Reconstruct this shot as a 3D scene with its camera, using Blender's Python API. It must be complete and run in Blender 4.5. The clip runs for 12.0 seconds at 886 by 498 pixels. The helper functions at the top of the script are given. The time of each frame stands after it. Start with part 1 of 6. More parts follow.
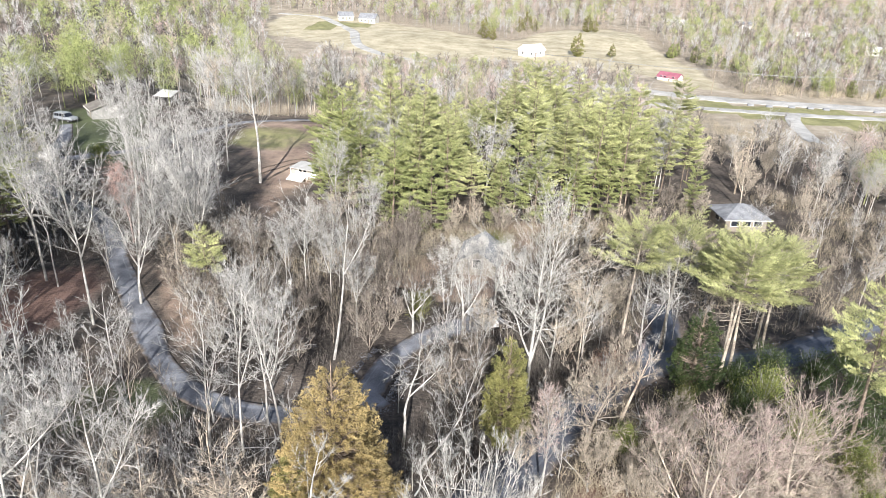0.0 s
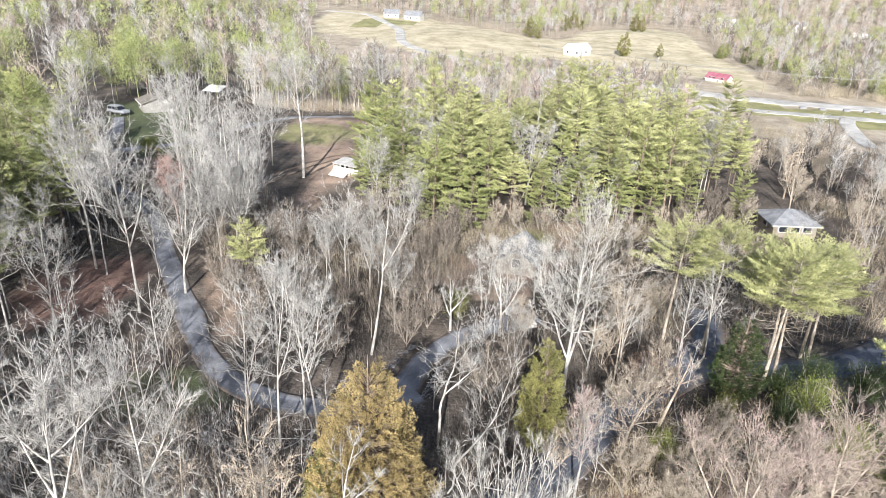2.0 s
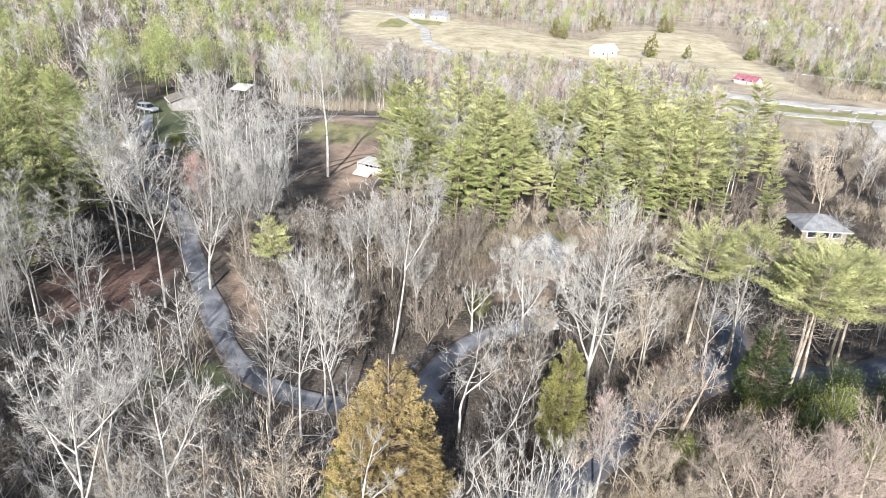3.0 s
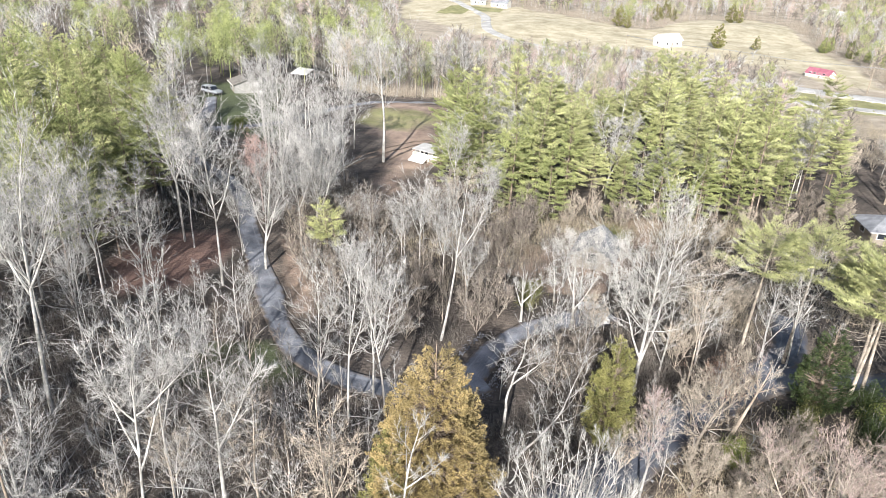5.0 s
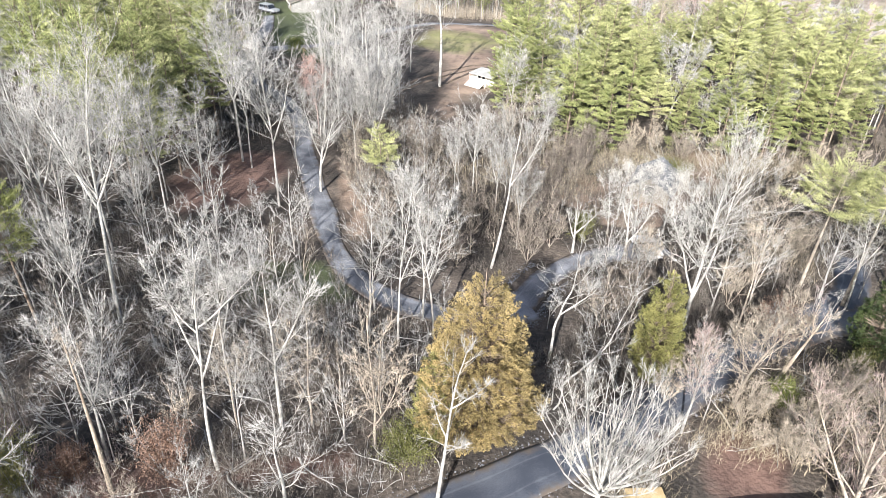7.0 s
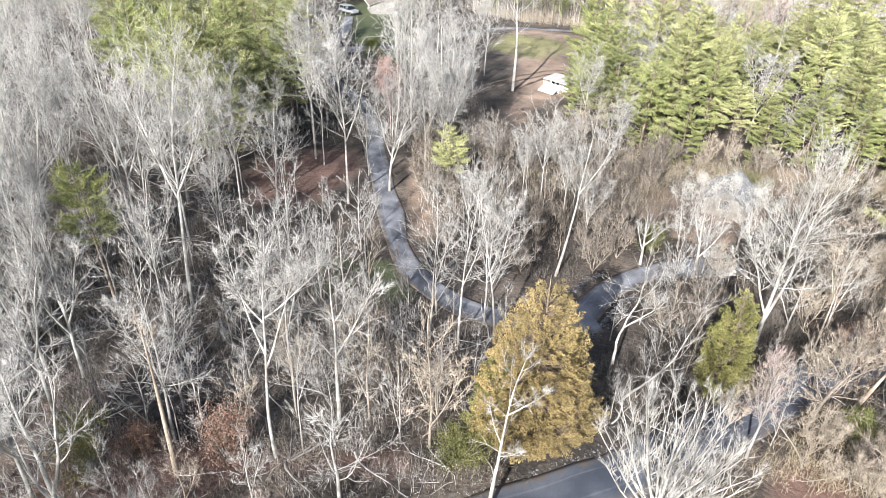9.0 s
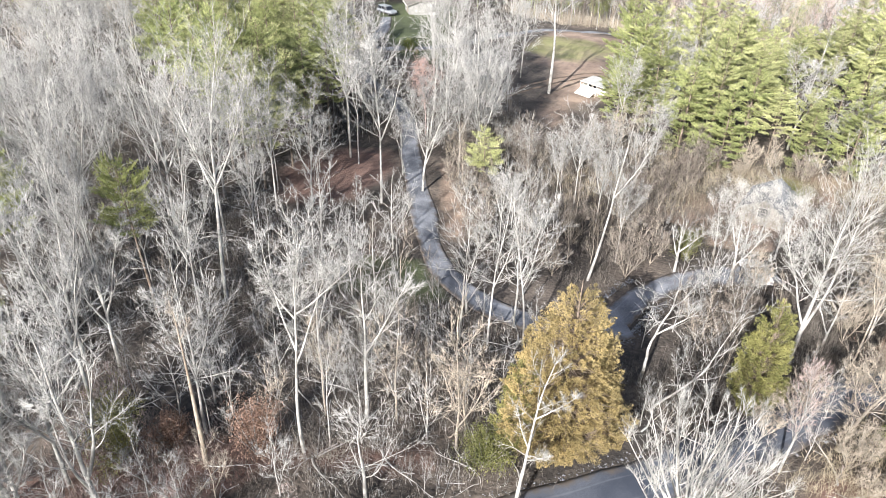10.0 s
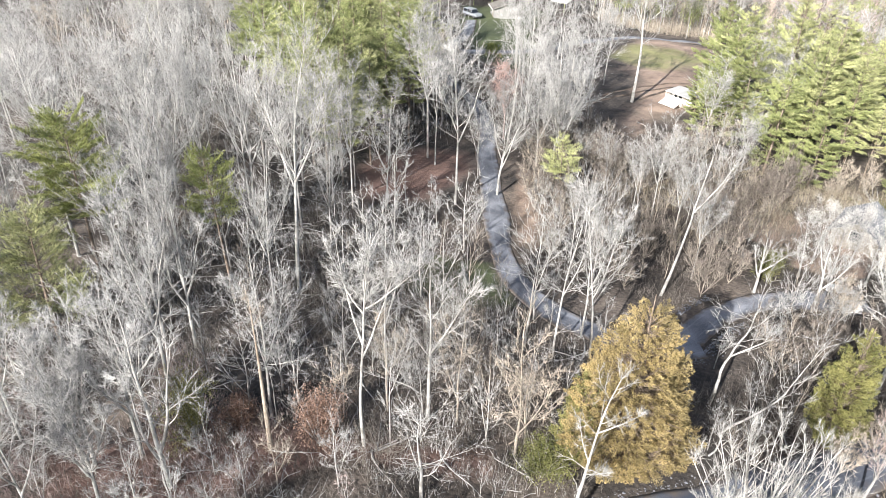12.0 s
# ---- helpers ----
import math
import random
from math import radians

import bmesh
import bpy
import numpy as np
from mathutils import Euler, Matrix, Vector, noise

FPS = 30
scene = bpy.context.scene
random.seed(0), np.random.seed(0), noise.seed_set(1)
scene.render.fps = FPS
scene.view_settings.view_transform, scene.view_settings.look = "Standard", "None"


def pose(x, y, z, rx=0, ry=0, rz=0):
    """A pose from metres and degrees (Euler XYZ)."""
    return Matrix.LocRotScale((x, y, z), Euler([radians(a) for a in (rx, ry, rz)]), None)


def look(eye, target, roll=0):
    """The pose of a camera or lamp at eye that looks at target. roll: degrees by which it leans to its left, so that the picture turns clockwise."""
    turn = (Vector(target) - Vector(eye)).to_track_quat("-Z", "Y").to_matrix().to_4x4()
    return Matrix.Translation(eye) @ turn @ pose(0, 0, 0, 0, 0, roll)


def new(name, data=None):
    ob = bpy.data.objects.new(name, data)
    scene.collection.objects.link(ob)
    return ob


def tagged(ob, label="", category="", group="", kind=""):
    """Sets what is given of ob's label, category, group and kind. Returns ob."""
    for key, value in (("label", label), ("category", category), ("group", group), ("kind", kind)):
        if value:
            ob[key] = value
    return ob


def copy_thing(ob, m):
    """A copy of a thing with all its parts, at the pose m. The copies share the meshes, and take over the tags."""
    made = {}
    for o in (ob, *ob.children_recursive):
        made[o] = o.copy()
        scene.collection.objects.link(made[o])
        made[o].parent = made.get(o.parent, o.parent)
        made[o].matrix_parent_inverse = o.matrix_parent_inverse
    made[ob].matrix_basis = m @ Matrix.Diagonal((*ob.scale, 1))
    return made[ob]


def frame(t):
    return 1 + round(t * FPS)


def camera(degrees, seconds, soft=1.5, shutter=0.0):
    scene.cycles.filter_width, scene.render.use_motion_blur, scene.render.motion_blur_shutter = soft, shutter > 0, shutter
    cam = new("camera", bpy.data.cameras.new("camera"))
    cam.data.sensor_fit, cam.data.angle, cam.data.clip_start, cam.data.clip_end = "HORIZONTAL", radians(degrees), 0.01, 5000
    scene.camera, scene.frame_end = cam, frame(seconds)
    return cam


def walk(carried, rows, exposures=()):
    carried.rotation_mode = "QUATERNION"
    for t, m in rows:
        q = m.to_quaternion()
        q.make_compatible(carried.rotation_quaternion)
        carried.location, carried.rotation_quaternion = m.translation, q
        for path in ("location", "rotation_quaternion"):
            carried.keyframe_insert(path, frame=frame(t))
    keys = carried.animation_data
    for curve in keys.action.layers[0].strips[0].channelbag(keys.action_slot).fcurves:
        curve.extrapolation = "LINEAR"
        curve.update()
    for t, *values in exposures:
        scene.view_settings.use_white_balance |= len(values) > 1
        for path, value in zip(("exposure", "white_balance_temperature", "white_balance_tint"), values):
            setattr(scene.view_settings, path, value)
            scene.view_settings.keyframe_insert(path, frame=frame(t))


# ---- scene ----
# The drone hovers 37 m above the ground and pans: seconds, yaw, pitch, roll.
EYE_HEIGHT = 37.0
PATH = [
    (0.0, 1.02, -23.92, -2.04),
    (0.5, 1.30, -23.98, -2.03),
    (1.0, 2.08, -24.05, -2.03),
    (1.5, 3.36, -24.14, -2.06),
    (2.0, 4.60, -24.20, -2.05),
    (2.5, 5.67, -24.25, -2.09),
    (3.0, 6.66, -24.26, -2.05),
    (5.0, 11.46, -25.42, -2.15),
    (5.5, 12.69, -27.39, -2.12),
    (6.0, 13.90, -29.23, -2.02),
    (6.5, 15.05, -31.16, -1.87),
    (7.0, 16.22, -31.63, -1.82),
    (9.0, 22.36, -31.53, -1.56),
    (9.5, 23.89, -31.54, -1.53),
    (10.0, 25.38, -31.53, -1.45),
    (10.5, 26.88, -31.53, -1.41),
    (11.0, 28.50, -31.49, -1.45),
    (11.5, 30.36, -31.48, -1.41),
    (12.0, 32.22, -31.45, -1.36),
]
cam = camera(65.5, 12.0, 0.8)
walk(cam, [(t, pose(0, 0, EYE_HEIGHT, 90 + p, r, y)) for t, y, p, r in PATH], [(0.0, 0.89), (3.0, 0.92), (5.0, 0.97), (7.0, 1.13), (9.0, 1.14), (12.0, 1.17)])

# ---- world, sun, exposure ----
SUN_AZIMUTH = math.atan2(-0.03, -1.0)
SUN_HEIGHT = radians(28)
scene.view_settings.exposure = 0.88
world = bpy.data.worlds.new("sky")
scene.world = world
world.use_nodes = True
sky = world.node_tree.nodes.new("ShaderNodeTexSky")
sky.sky_type, sky.sun_disc = "NISHITA", False
sky.sun_elevation, sky.sun_rotation = SUN_HEIGHT, SUN_AZIMUTH
sky.air_density, sky.dust_density = 1.0, 2.0
world.node_tree.links.new(sky.outputs[0], world.node_tree.nodes["Background"].inputs[0])
world.node_tree.nodes["Background"].inputs[1].default_value = 0.085
sun = new("sun", bpy.data.lights.new("sun", "SUN"))
sun.data.energy, sun.data.angle, sun.data.color = 5.0, radians(0.6), (1.0, 0.965, 0.925)
sun_from = Vector((math.sin(SUN_AZIMUTH) * math.cos(SUN_HEIGHT), math.cos(SUN_AZIMUTH) * math.cos(SUN_HEIGHT), math.sin(SUN_HEIGHT)))
sun.matrix_world = look(sun_from * 60, (0, 0, 0))


# ---- materials ----
def mat(name, low, high, scale=6.0, rough=0.9, bump=0.3, fine=8.0, vary=0.15, metal=0.0, coords="Object", third=None, distance=0.05):
    """Two colours mixed by broad and fine noise, with a bump; each object a little lighter or darker by its own random number."""
    m = bpy.data.materials.new(name)
    m.use_nodes = True
    t = m.node_tree
    n, link = t.nodes, t.links.new
    b = n["Principled BSDF"]
    tex = n.new("ShaderNodeTexCoord")
    big = n.new("ShaderNodeTexNoise")
    big.inputs["Scale"].default_value, big.inputs["Detail"].default_value = scale, 6
    small = n.new("ShaderNodeTexNoise")
    small.inputs["Scale"].default_value, small.inputs["Detail"].default_value = scale * fine, 4
    link(tex.outputs[coords], big.inputs["Vector"])
    link(tex.outputs[coords], small.inputs["Vector"])
    add = n.new("ShaderNodeMath")
    add.operation = "MULTIPLY_ADD"
    link(small.outputs[0], add.inputs[0])
    add.inputs[1].default_value = 0.55
    link(big.outputs[0], add.inputs[2])
    ramp = n.new("ShaderNodeValToRGB")
    ramp.color_ramp.elements[0].position, ramp.color_ramp.elements[1].position = 0.62, 0.98
    ramp.color_ramp.elements[0].color, ramp.color_ramp.elements[1].color = (*low, 1), (*high, 1)
    if third:
        e = ramp.color_ramp.elements.new(0.8)
        e.color = (*third, 1)
    link(add.outputs[0], ramp.inputs[0])
    info = n.new("ShaderNodeObjectInfo")
    val = n.new("ShaderNodeMapRange")
    val.inputs[3].default_value, val.inputs[4].default_value = 1 - vary, 1 + vary
    link(info.outputs["Random"], val.inputs[0])
    hue = n.new("ShaderNodeHueSaturation")
    link(val.outputs[0], hue.inputs["Value"])
    link(ramp.outputs[0], hue.inputs["Color"])
    link(hue.outputs[0], b.inputs["Base Color"])
    b.inputs["Roughness"].default_value, b.inputs["Metallic"].default_value = rough, metal
    if bump:
        bp = n.new("ShaderNodeBump")
        bp.inputs["Strength"].default_value, bp.inputs["Distance"].default_value = bump, distance
        link(small.outputs[0], bp.inputs["Height"])
        link(bp.outputs[0], b.inputs["Normal"])
    return m


def leafy(name, low, high, scale=1.2, vary=0.2, through_light=0.25):
    """Foliage: colours by noise, some light passing through."""
    m = mat(name, low, high, scale, 0.65, 0, 5, vary)
    t = m.node_tree
    b = t.nodes["Principled BSDF"]
    tr = t.nodes.new("ShaderNodeBsdfTranslucent")
    mix = t.nodes.new("ShaderNodeMixShader")
    mix.inputs[0].default_value = through_light
    src = b.inputs["Base Color"].links[0].from_socket
    t.links.new(src, tr.inputs[0])
    t.links.new(b.outputs[0], mix.inputs[1])
    t.links.new(tr.outputs[0], mix.inputs[2])
    t.links.new(mix.outputs[0], t.nodes["Material Output"].inputs[0])
    return m


BARK = mat("grey_bark", (0.17, 0.166, 0.16), (0.54, 0.53, 0.515), 1.6, 0.9, 0.5, 8, 0.2)
BARK_TAN = mat("tan_bark", (0.20, 0.172, 0.142), (0.54, 0.48, 0.405), 1.6, 0.9, 0.5, 8, 0.2)
BARK_WHITE = mat("white_sycamore_bark", (0.215, 0.21, 0.197), (0.61, 0.60, 0.575), 0.9, 0.8, 0.3, 6, 0.05)
BARK_PINE = mat("pine_bark", (0.10, 0.075, 0.058), (0.34, 0.275, 0.22), 2.5, 0.9, 0.6, 6, 0.15)
BARK_BROKEN = mat("stripped_dead_wood", (0.24, 0.195, 0.15), (0.58, 0.50, 0.41), 0.8, 0.85, 0.4, 9, 0.1)
TWIG = mat("grey_twigs", (0.27, 0.265, 0.258), (0.60, 0.592, 0.575), 0.7, 0.9, 0, 4, 0.22)
TWIG_BROWN = mat("brown_twigs", (0.095, 0.08, 0.07), (0.27, 0.232, 0.20), 0.7, 0.9, 0, 4, 0.2)
TWIG_TAN = mat("tan_twigs", (0.30, 0.255, 0.205), (0.62, 0.545, 0.45), 0.7, 0.9, 0, 4, 0.2)
TWIG_RED = mat("reddish_budding_twigs", (0.26, 0.195, 0.182), (0.54, 0.43, 0.40), 0.7, 0.9, 0, 4, 0.2)
TWIG_PINK = mat("salmon_budding_twigs", (0.36, 0.24, 0.215), (0.62, 0.44, 0.39), 0.7, 0.9, 0, 4, 0.05)
TWIG_WHITE = mat("pale_twigs", (0.31, 0.305, 0.285), (0.66, 0.65, 0.62), 0.7, 0.85, 0, 4, 0.08)
BRUSH = mat("brown_brush", (0.06, 0.052, 0.045), (0.27, 0.24, 0.21), 0.25, 0.95, 0, 6, 0.2)
BRUSH_TAN = mat("straw_brush", (0.26, 0.22, 0.155), (0.60, 0.52, 0.39), 0.25, 0.95, 0, 6, 0.2)
BRUSH_GREEN = leafy("green_brush", (0.08, 0.09, 0.03), (0.24, 0.235, 0.085), 0.4)
NEEDLE = leafy("pine_needles", (0.23, 0.25, 0.11), (0.56, 0.575, 0.285), 0.5, 0.2, 0.1)
NEEDLE_DEEP = leafy("deep_green_needles", (0.15, 0.18, 0.07), (0.40, 0.43, 0.18), 0.5, 0.2, 0.1)
NEEDLE_BRIGHT = leafy("bright_green_needles", (0.13, 0.155, 0.05), (0.38, 0.405, 0.14), 0.5, 0.2, 0.1)
BUDS = leafy("salmon_buds", (0.40, 0.25, 0.215), (0.66, 0.46, 0.40), 0.9, 0.05, 0.15)
NEEDLE_GOLD = leafy("golden_cedar_foliage", (0.16, 0.13, 0.058), (0.50, 0.39, 0.185), 0.45, 0.05, 0.1)
NEEDLE_OLIVE = leafy("olive_cedar_foliage", (0.12, 0.125, 0.04), (0.34, 0.325, 0.125), 0.8, 0.15, 0.1)
HOLLY = leafy("dark_evergreen_leaves", (0.022, 0.04, 0.015), (0.09, 0.125, 0.04), 0.9, 0.1)
SPRING = leafy("fresh_green_leaves", (0.11, 0.135, 0.035), (0.28, 0.31, 0.09), 0.9, 0.15)
RUSSET = leafy("dry_russet_leaves", (0.16, 0.10, 0.075), (0.42, 0.285, 0.22), 0.9, 0.15)
BLOSSOM = leafy("white_blossom", (0.52, 0.50, 0.46), (0.86, 0.84, 0.80), 1.0, 0.05, 0.3)
# Blue and part of the dark are sky-lit tree shade put into this colour.
ASPHALT = mat("worn_shaded_asphalt", (0.048, 0.057, 0.08), (0.135, 0.15, 0.185), 0.25, 0.75, 0.25, 60, 0.05, distance=0.02)
GRAVEL = mat("pale_gravel", (0.10, 0.108, 0.13), (0.31, 0.325, 0.36), 0.35, 0.9, 0.6, 40, 0.05, distance=0.03)
SOIL = mat("dark_soil", (0.06, 0.047, 0.038), (0.20, 0.15, 0.115), 0.6, 0.95, 0.5, 12, 0.05)
CONCRETE = mat("bright_concrete", (0.32, 0.315, 0.30), (0.56, 0.55, 0.53), 0.2, 0.85, 0.1, 20, 0.05)
STONE = mat("blue_grey_crushed_stone", (0.08, 0.085, 0.10), (0.26, 0.27, 0.30), 1.5, 0.85, 0.3, 8, 0.3)
ROOF_GREY = mat("grey_shingles", (0.15, 0.16, 0.18), (0.29, 0.30, 0.32), 0.8, 0.85, 0.35, 30, 0.03)
ROOF_WHITE = mat("weathered_white_roof", (0.58, 0.58, 0.57), (0.80, 0.80, 0.78), 0.5, 0.6, 0.1, 20, 0.03)
ROOF_WEATHERED = mat("weathered_grey_sheet_roof", (0.36, 0.36, 0.36), (0.58, 0.58, 0.57), 0.6, 0.7, 0.15, 20, 0.03)
ROOF_TAN = mat("sun-bleached_tan_roof", (0.13, 0.12, 0.108), (0.24, 0.222, 0.20), 0.6, 0.8, 0.2, 25, 0.03)
ROOF_RED = mat("crimson_metal_roof", (0.27, 0.085, 0.12), (0.40, 0.16, 0.21), 0.5, 0.5, 0.1, 20, 0.03)
ROOF_BLUE = mat("blue_metal_roof", (0.04, 0.09, 0.26), (0.10, 0.18, 0.42), 0.5, 0.4, 0.1, 20, 0.03)
SIDING_WHITE = mat("white_siding", (0.62, 0.61, 0.58), (0.82, 0.81, 0.78), 0.7, 0.7, 0.1, 20, 0.05)
SIDING_PALE = mat("weathered_pale_siding", (0.22, 0.218, 0.21), (0.36, 0.355, 0.34), 0.7, 0.8, 0.1, 20, 0.05)
SIDING_TAN = mat("tan_siding", (0.19, 0.165, 0.135), (0.32, 0.285, 0.24), 0.7, 0.8, 0.1, 20, 0.05)
WOOD_PALE = mat("pale_plywood", (0.45, 0.33, 0.17), (0.70, 0.56, 0.34), 1.2, 0.8, 0.2, 12, 0.05)
WOOD_POLE = mat("weathered_pole_wood", (0.20, 0.16, 0.12), (0.40, 0.34, 0.27), 1.5, 0.9, 0.3, 8, 0.1)
PAINT_SILVER = mat("silver_car_paint", (0.34, 0.37, 0.41), (0.46, 0.49, 0.53), 0.5, 0.3, 0.0, 8, 0.02, 0.3)
PAINT_WHITE = mat("white_car_paint", (0.66, 0.67, 0.68), (0.78, 0.79, 0.80), 0.5, 0.3, 0, 8, 0.02)
PAINT_DARK = mat("dark_trim", (0.02, 0.02, 0.025), (0.05, 0.05, 0.055), 1.0, 0.5, 0, 8, 0.02)
GLASS_DARK = mat("tinted_glass", (0.012, 0.015, 0.02), (0.03, 0.035, 0.045), 0.5, 0.08, 0, 8, 0.02)
RUBBER = mat("tyre_rubber", (0.015, 0.015, 0.016), (0.035, 0.035, 0.035), 3.0, 0.9, 0.2, 8, 0.02)
STEEL = mat("dull_steel", (0.30, 0.31, 0.32), (0.5, 0.51, 0.52), 2.0, 0.4, 0.1, 8, 0.05, 0.8)


def ground_material():
    """Leaf litter, with straw meadow, lawn, red leaves and bare clay where their masks lie."""
    m = mat("leaf_litter", (0.032, 0.028, 0.025), (0.16, 0.132, 0.11), 0.22, 0.95, 0.8, 14, 0.0, coords="Object", third=(0.08, 0.066, 0.056), distance=0.15)
    t = m.node_tree
    n, link = t.nodes, t.links.new
    b = n["Principled BSDF"]
    colour = b.inputs["Base Color"].links[0].from_socket
    tex = n.new("ShaderNodeTexCoord")
    edge = n.new("ShaderNodeTexNoise")
    edge.inputs["Scale"].default_value, edge.inputs["Detail"].default_value = 0.07, 12
    edge.inputs["Roughness"].default_value = 0.68
    link(tex.outputs["Object"], edge.inputs["Vector"])
    grain = n.new("ShaderNodeTexNoise")
    grain.inputs["Scale"].default_value, grain.inputs["Detail"].default_value = 0.1, 14
    grain.inputs["Roughness"].default_value = 0.7
    link(tex.outputs["Object"], grain.inputs["Vector"])
    # Far litter is painted paler with distance, in place of sunlight and haze.
    for mask, low, high in (("far_sun_haze", (0.22, 0.185, 0.14), (0.48, 0.42, 0.335)), ("meadow", (0.27, 0.235, 0.15), (0.60, 0.54, 0.40)),                             ("red", (0.065, 0.042, 0.037), (0.25, 0.155, 0.125)), ("clay", (0.14, 0.10, 0.08), (0.50, 0.375, 0.29)), ("lawn", (0.13, 0.135, 0.055), (0.35, 0.335, 0.16)),
                            ("shaded_lawn_moss", (0.03, 0.04, 0.02), (0.10, 0.12, 0.055))):
        a = n.new("ShaderNodeAttribute")
        a.attribute_name = mask
        sharp = n.new("ShaderNodeMath")
        sharp.operation = "ADD"
        link(a.outputs["Fac"], sharp.inputs[0])
        link(edge.outputs[0], sharp.inputs[1])
        step = n.new("ShaderNodeMapRange")
        step.inputs[1].default_value, step.inputs[2].default_value = 0.9, 1.15
        link(sharp.outputs[0], step.inputs[0])
        ramp = n.new("ShaderNodeValToRGB")
        ramp.color_ramp.elements[0].position, ramp.color_ramp.elements[1].position = 0.32, 0.68
        ramp.color_ramp.elements[0].color, ramp.color_ramp.elements[1].color = (*low, 1), (*high, 1)
        link(grain.outputs[0], ramp.inputs[0])
        mix = n.new("ShaderNodeMix")
        mix.data_type = "RGBA"
        link(step.outputs[0], mix.inputs["Factor"])
        link(colour, mix.inputs["A"])
        link(ramp.outputs[0], mix.inputs["B"])
        colour = mix.outputs["Result"]
    link(colour, b.inputs["Base Color"])
    return m


# ---- mesh helpers ----
def mesh_from(name, verts, faces, material, smooth=False):
    me = bpy.data.meshes.new(name)
    me.from_pydata(verts, [], faces)
    me.materials.append(material)
    if smooth:
        me.polygons.foreach_set("use_smooth", [True] * len(me.polygons))
    me.update()
    return me


def tri_mesh(name, verts, tris, material):
    """A mesh from arrays of corners and triangles."""
    me = bpy.data.meshes.new(name)
    v, f = np.asarray(verts, np.float32), np.asarray(tris, np.int32)
    me.vertices.add(len(v))
    me.vertices.foreach_set("co", v.ravel())
    me.loops.add(f.size)
    me.loops.foreach_set("vertex_index", f.ravel())
    me.polygons.add(len(f))
    me.polygons.foreach_set("loop_start", np.arange(0, f.size, 3, dtype=np.int32))
    me.polygons.foreach_set("loop_total", np.full(len(f), 3, np.int32))
    me.materials.append(material)
    me.update(calc_edges=True)
    me.validate()
    return me


def part(name, data, parent, label=""):
    ob = new(name, data)
    ob.parent = parent
    if label:
        tagged(ob, label)
    return ob


def thing(name, m, label, category, group="", kind=""):
    ob = new(name)
    ob.empty_display_size = 0.3
    ob.matrix_basis = m
    return tagged(ob, label, category, group, kind)


def box(bm, x0, y0, z0, x1, y1, z1, bevel=0.0):
    made = bmesh.ops.create_cube(bm, size=1, matrix=Matrix.Translation(((x0 + x1) / 2, (y0 + y1) / 2, (z0 + z1) / 2)) @ Matrix.Diagonal((x1 - x0, y1 - y0, z1 - z0, 1)))
    if bevel:
        edges = list({e for v in made["verts"] for e in v.link_edges})
        bmesh.ops.bevel(bm, geom=edges, offset=bevel, segments=2, affect="EDGES", profile=0.6)


def rod(bm, a, b, r0, r1=None, sides=8):
    a, b = Vector(a), Vector(b)
    d = b - a
    m = Matrix.Translation((a + b) / 2) @ d.to_track_quat("Z", "Y").to_matrix().to_4x4()
    bmesh.ops.create_cone(bm, cap_ends=True, segments=sides, radius1=r0, radius2=r0 if r1 is None else r1, depth=d.length, matrix=m)


def prism(bm, outline, x0, x1, axis="x"):
    """A solid with that outline, a list of (a, z), drawn out from x0 to x1."""
    place = (lambda s, a, z: (s, a, z)) if axis == "x" else (lambda s, a, z: (a, s, z))
    rings = [[bm.verts.new(place(s, a, z)) for a, z in outline] for s in (x0, x1)]
    k = len(outline)
    for i in range(k):
        bm.faces.new((rings[0][i], rings[0][(i + 1) % k], rings[1][(i + 1) % k], rings[1][i]))
    bm.faces.new(rings[0][::-1])
    bm.faces.new(rings[1])


def solid(name, material, *makers):
    bm = bmesh.new()
    for make in makers:
        make(bm)
    bmesh.ops.recalc_face_normals(bm, faces=bm.faces)
    me = bpy.data.meshes.new(name)
    bm.to_mesh(me)
    bm.free()
    me.materials.append(material)
    return me


def tubes(segs, sides):
    """Tapered tubes from rows of (start, end, radius, end radius): corners and triangles."""
    s = np.array([(*a, *b, r, q) for a, b, r, q in segs], float).reshape(-1, 8)
    p, q, r, e = s[:, 0:3], s[:, 3:6], s[:, 6], s[:, 7]
    d = q - p
    d /= np.linalg.norm(d, axis=1)[:, None] + 1e-9
    helper = np.where(np.abs(d[:, 2:3]) < 0.9, [[0, 0, 1.0]], [[1.0, 0, 0]])
    u = np.cross(d, helper)
    u /= np.linalg.norm(u, axis=1)[:, None] + 1e-9
    w = np.cross(d, u)
    a = np.arange(sides) * 2 * math.pi / sides
    ring = np.cos(a)[None, :, None] * u[:, None, :] + np.sin(a)[None, :, None] * w[:, None, :]
    low, high = p[:, None, :] + ring * r[:, None, None], q[:, None, :] + ring * e[:, None, None]
    v = np.concatenate([low, high], 1).reshape(-1, 3)
    i = np.arange(sides)
    j = (i + 1) % sides
    t = np.concatenate([np.stack([i, j, j + sides], 1), np.stack([i, j + sides, i + sides], 1)])
    f = (np.arange(len(s)) * 2 * sides)[:, None, None] + t[None]
    return v, f.reshape(-1, 3)


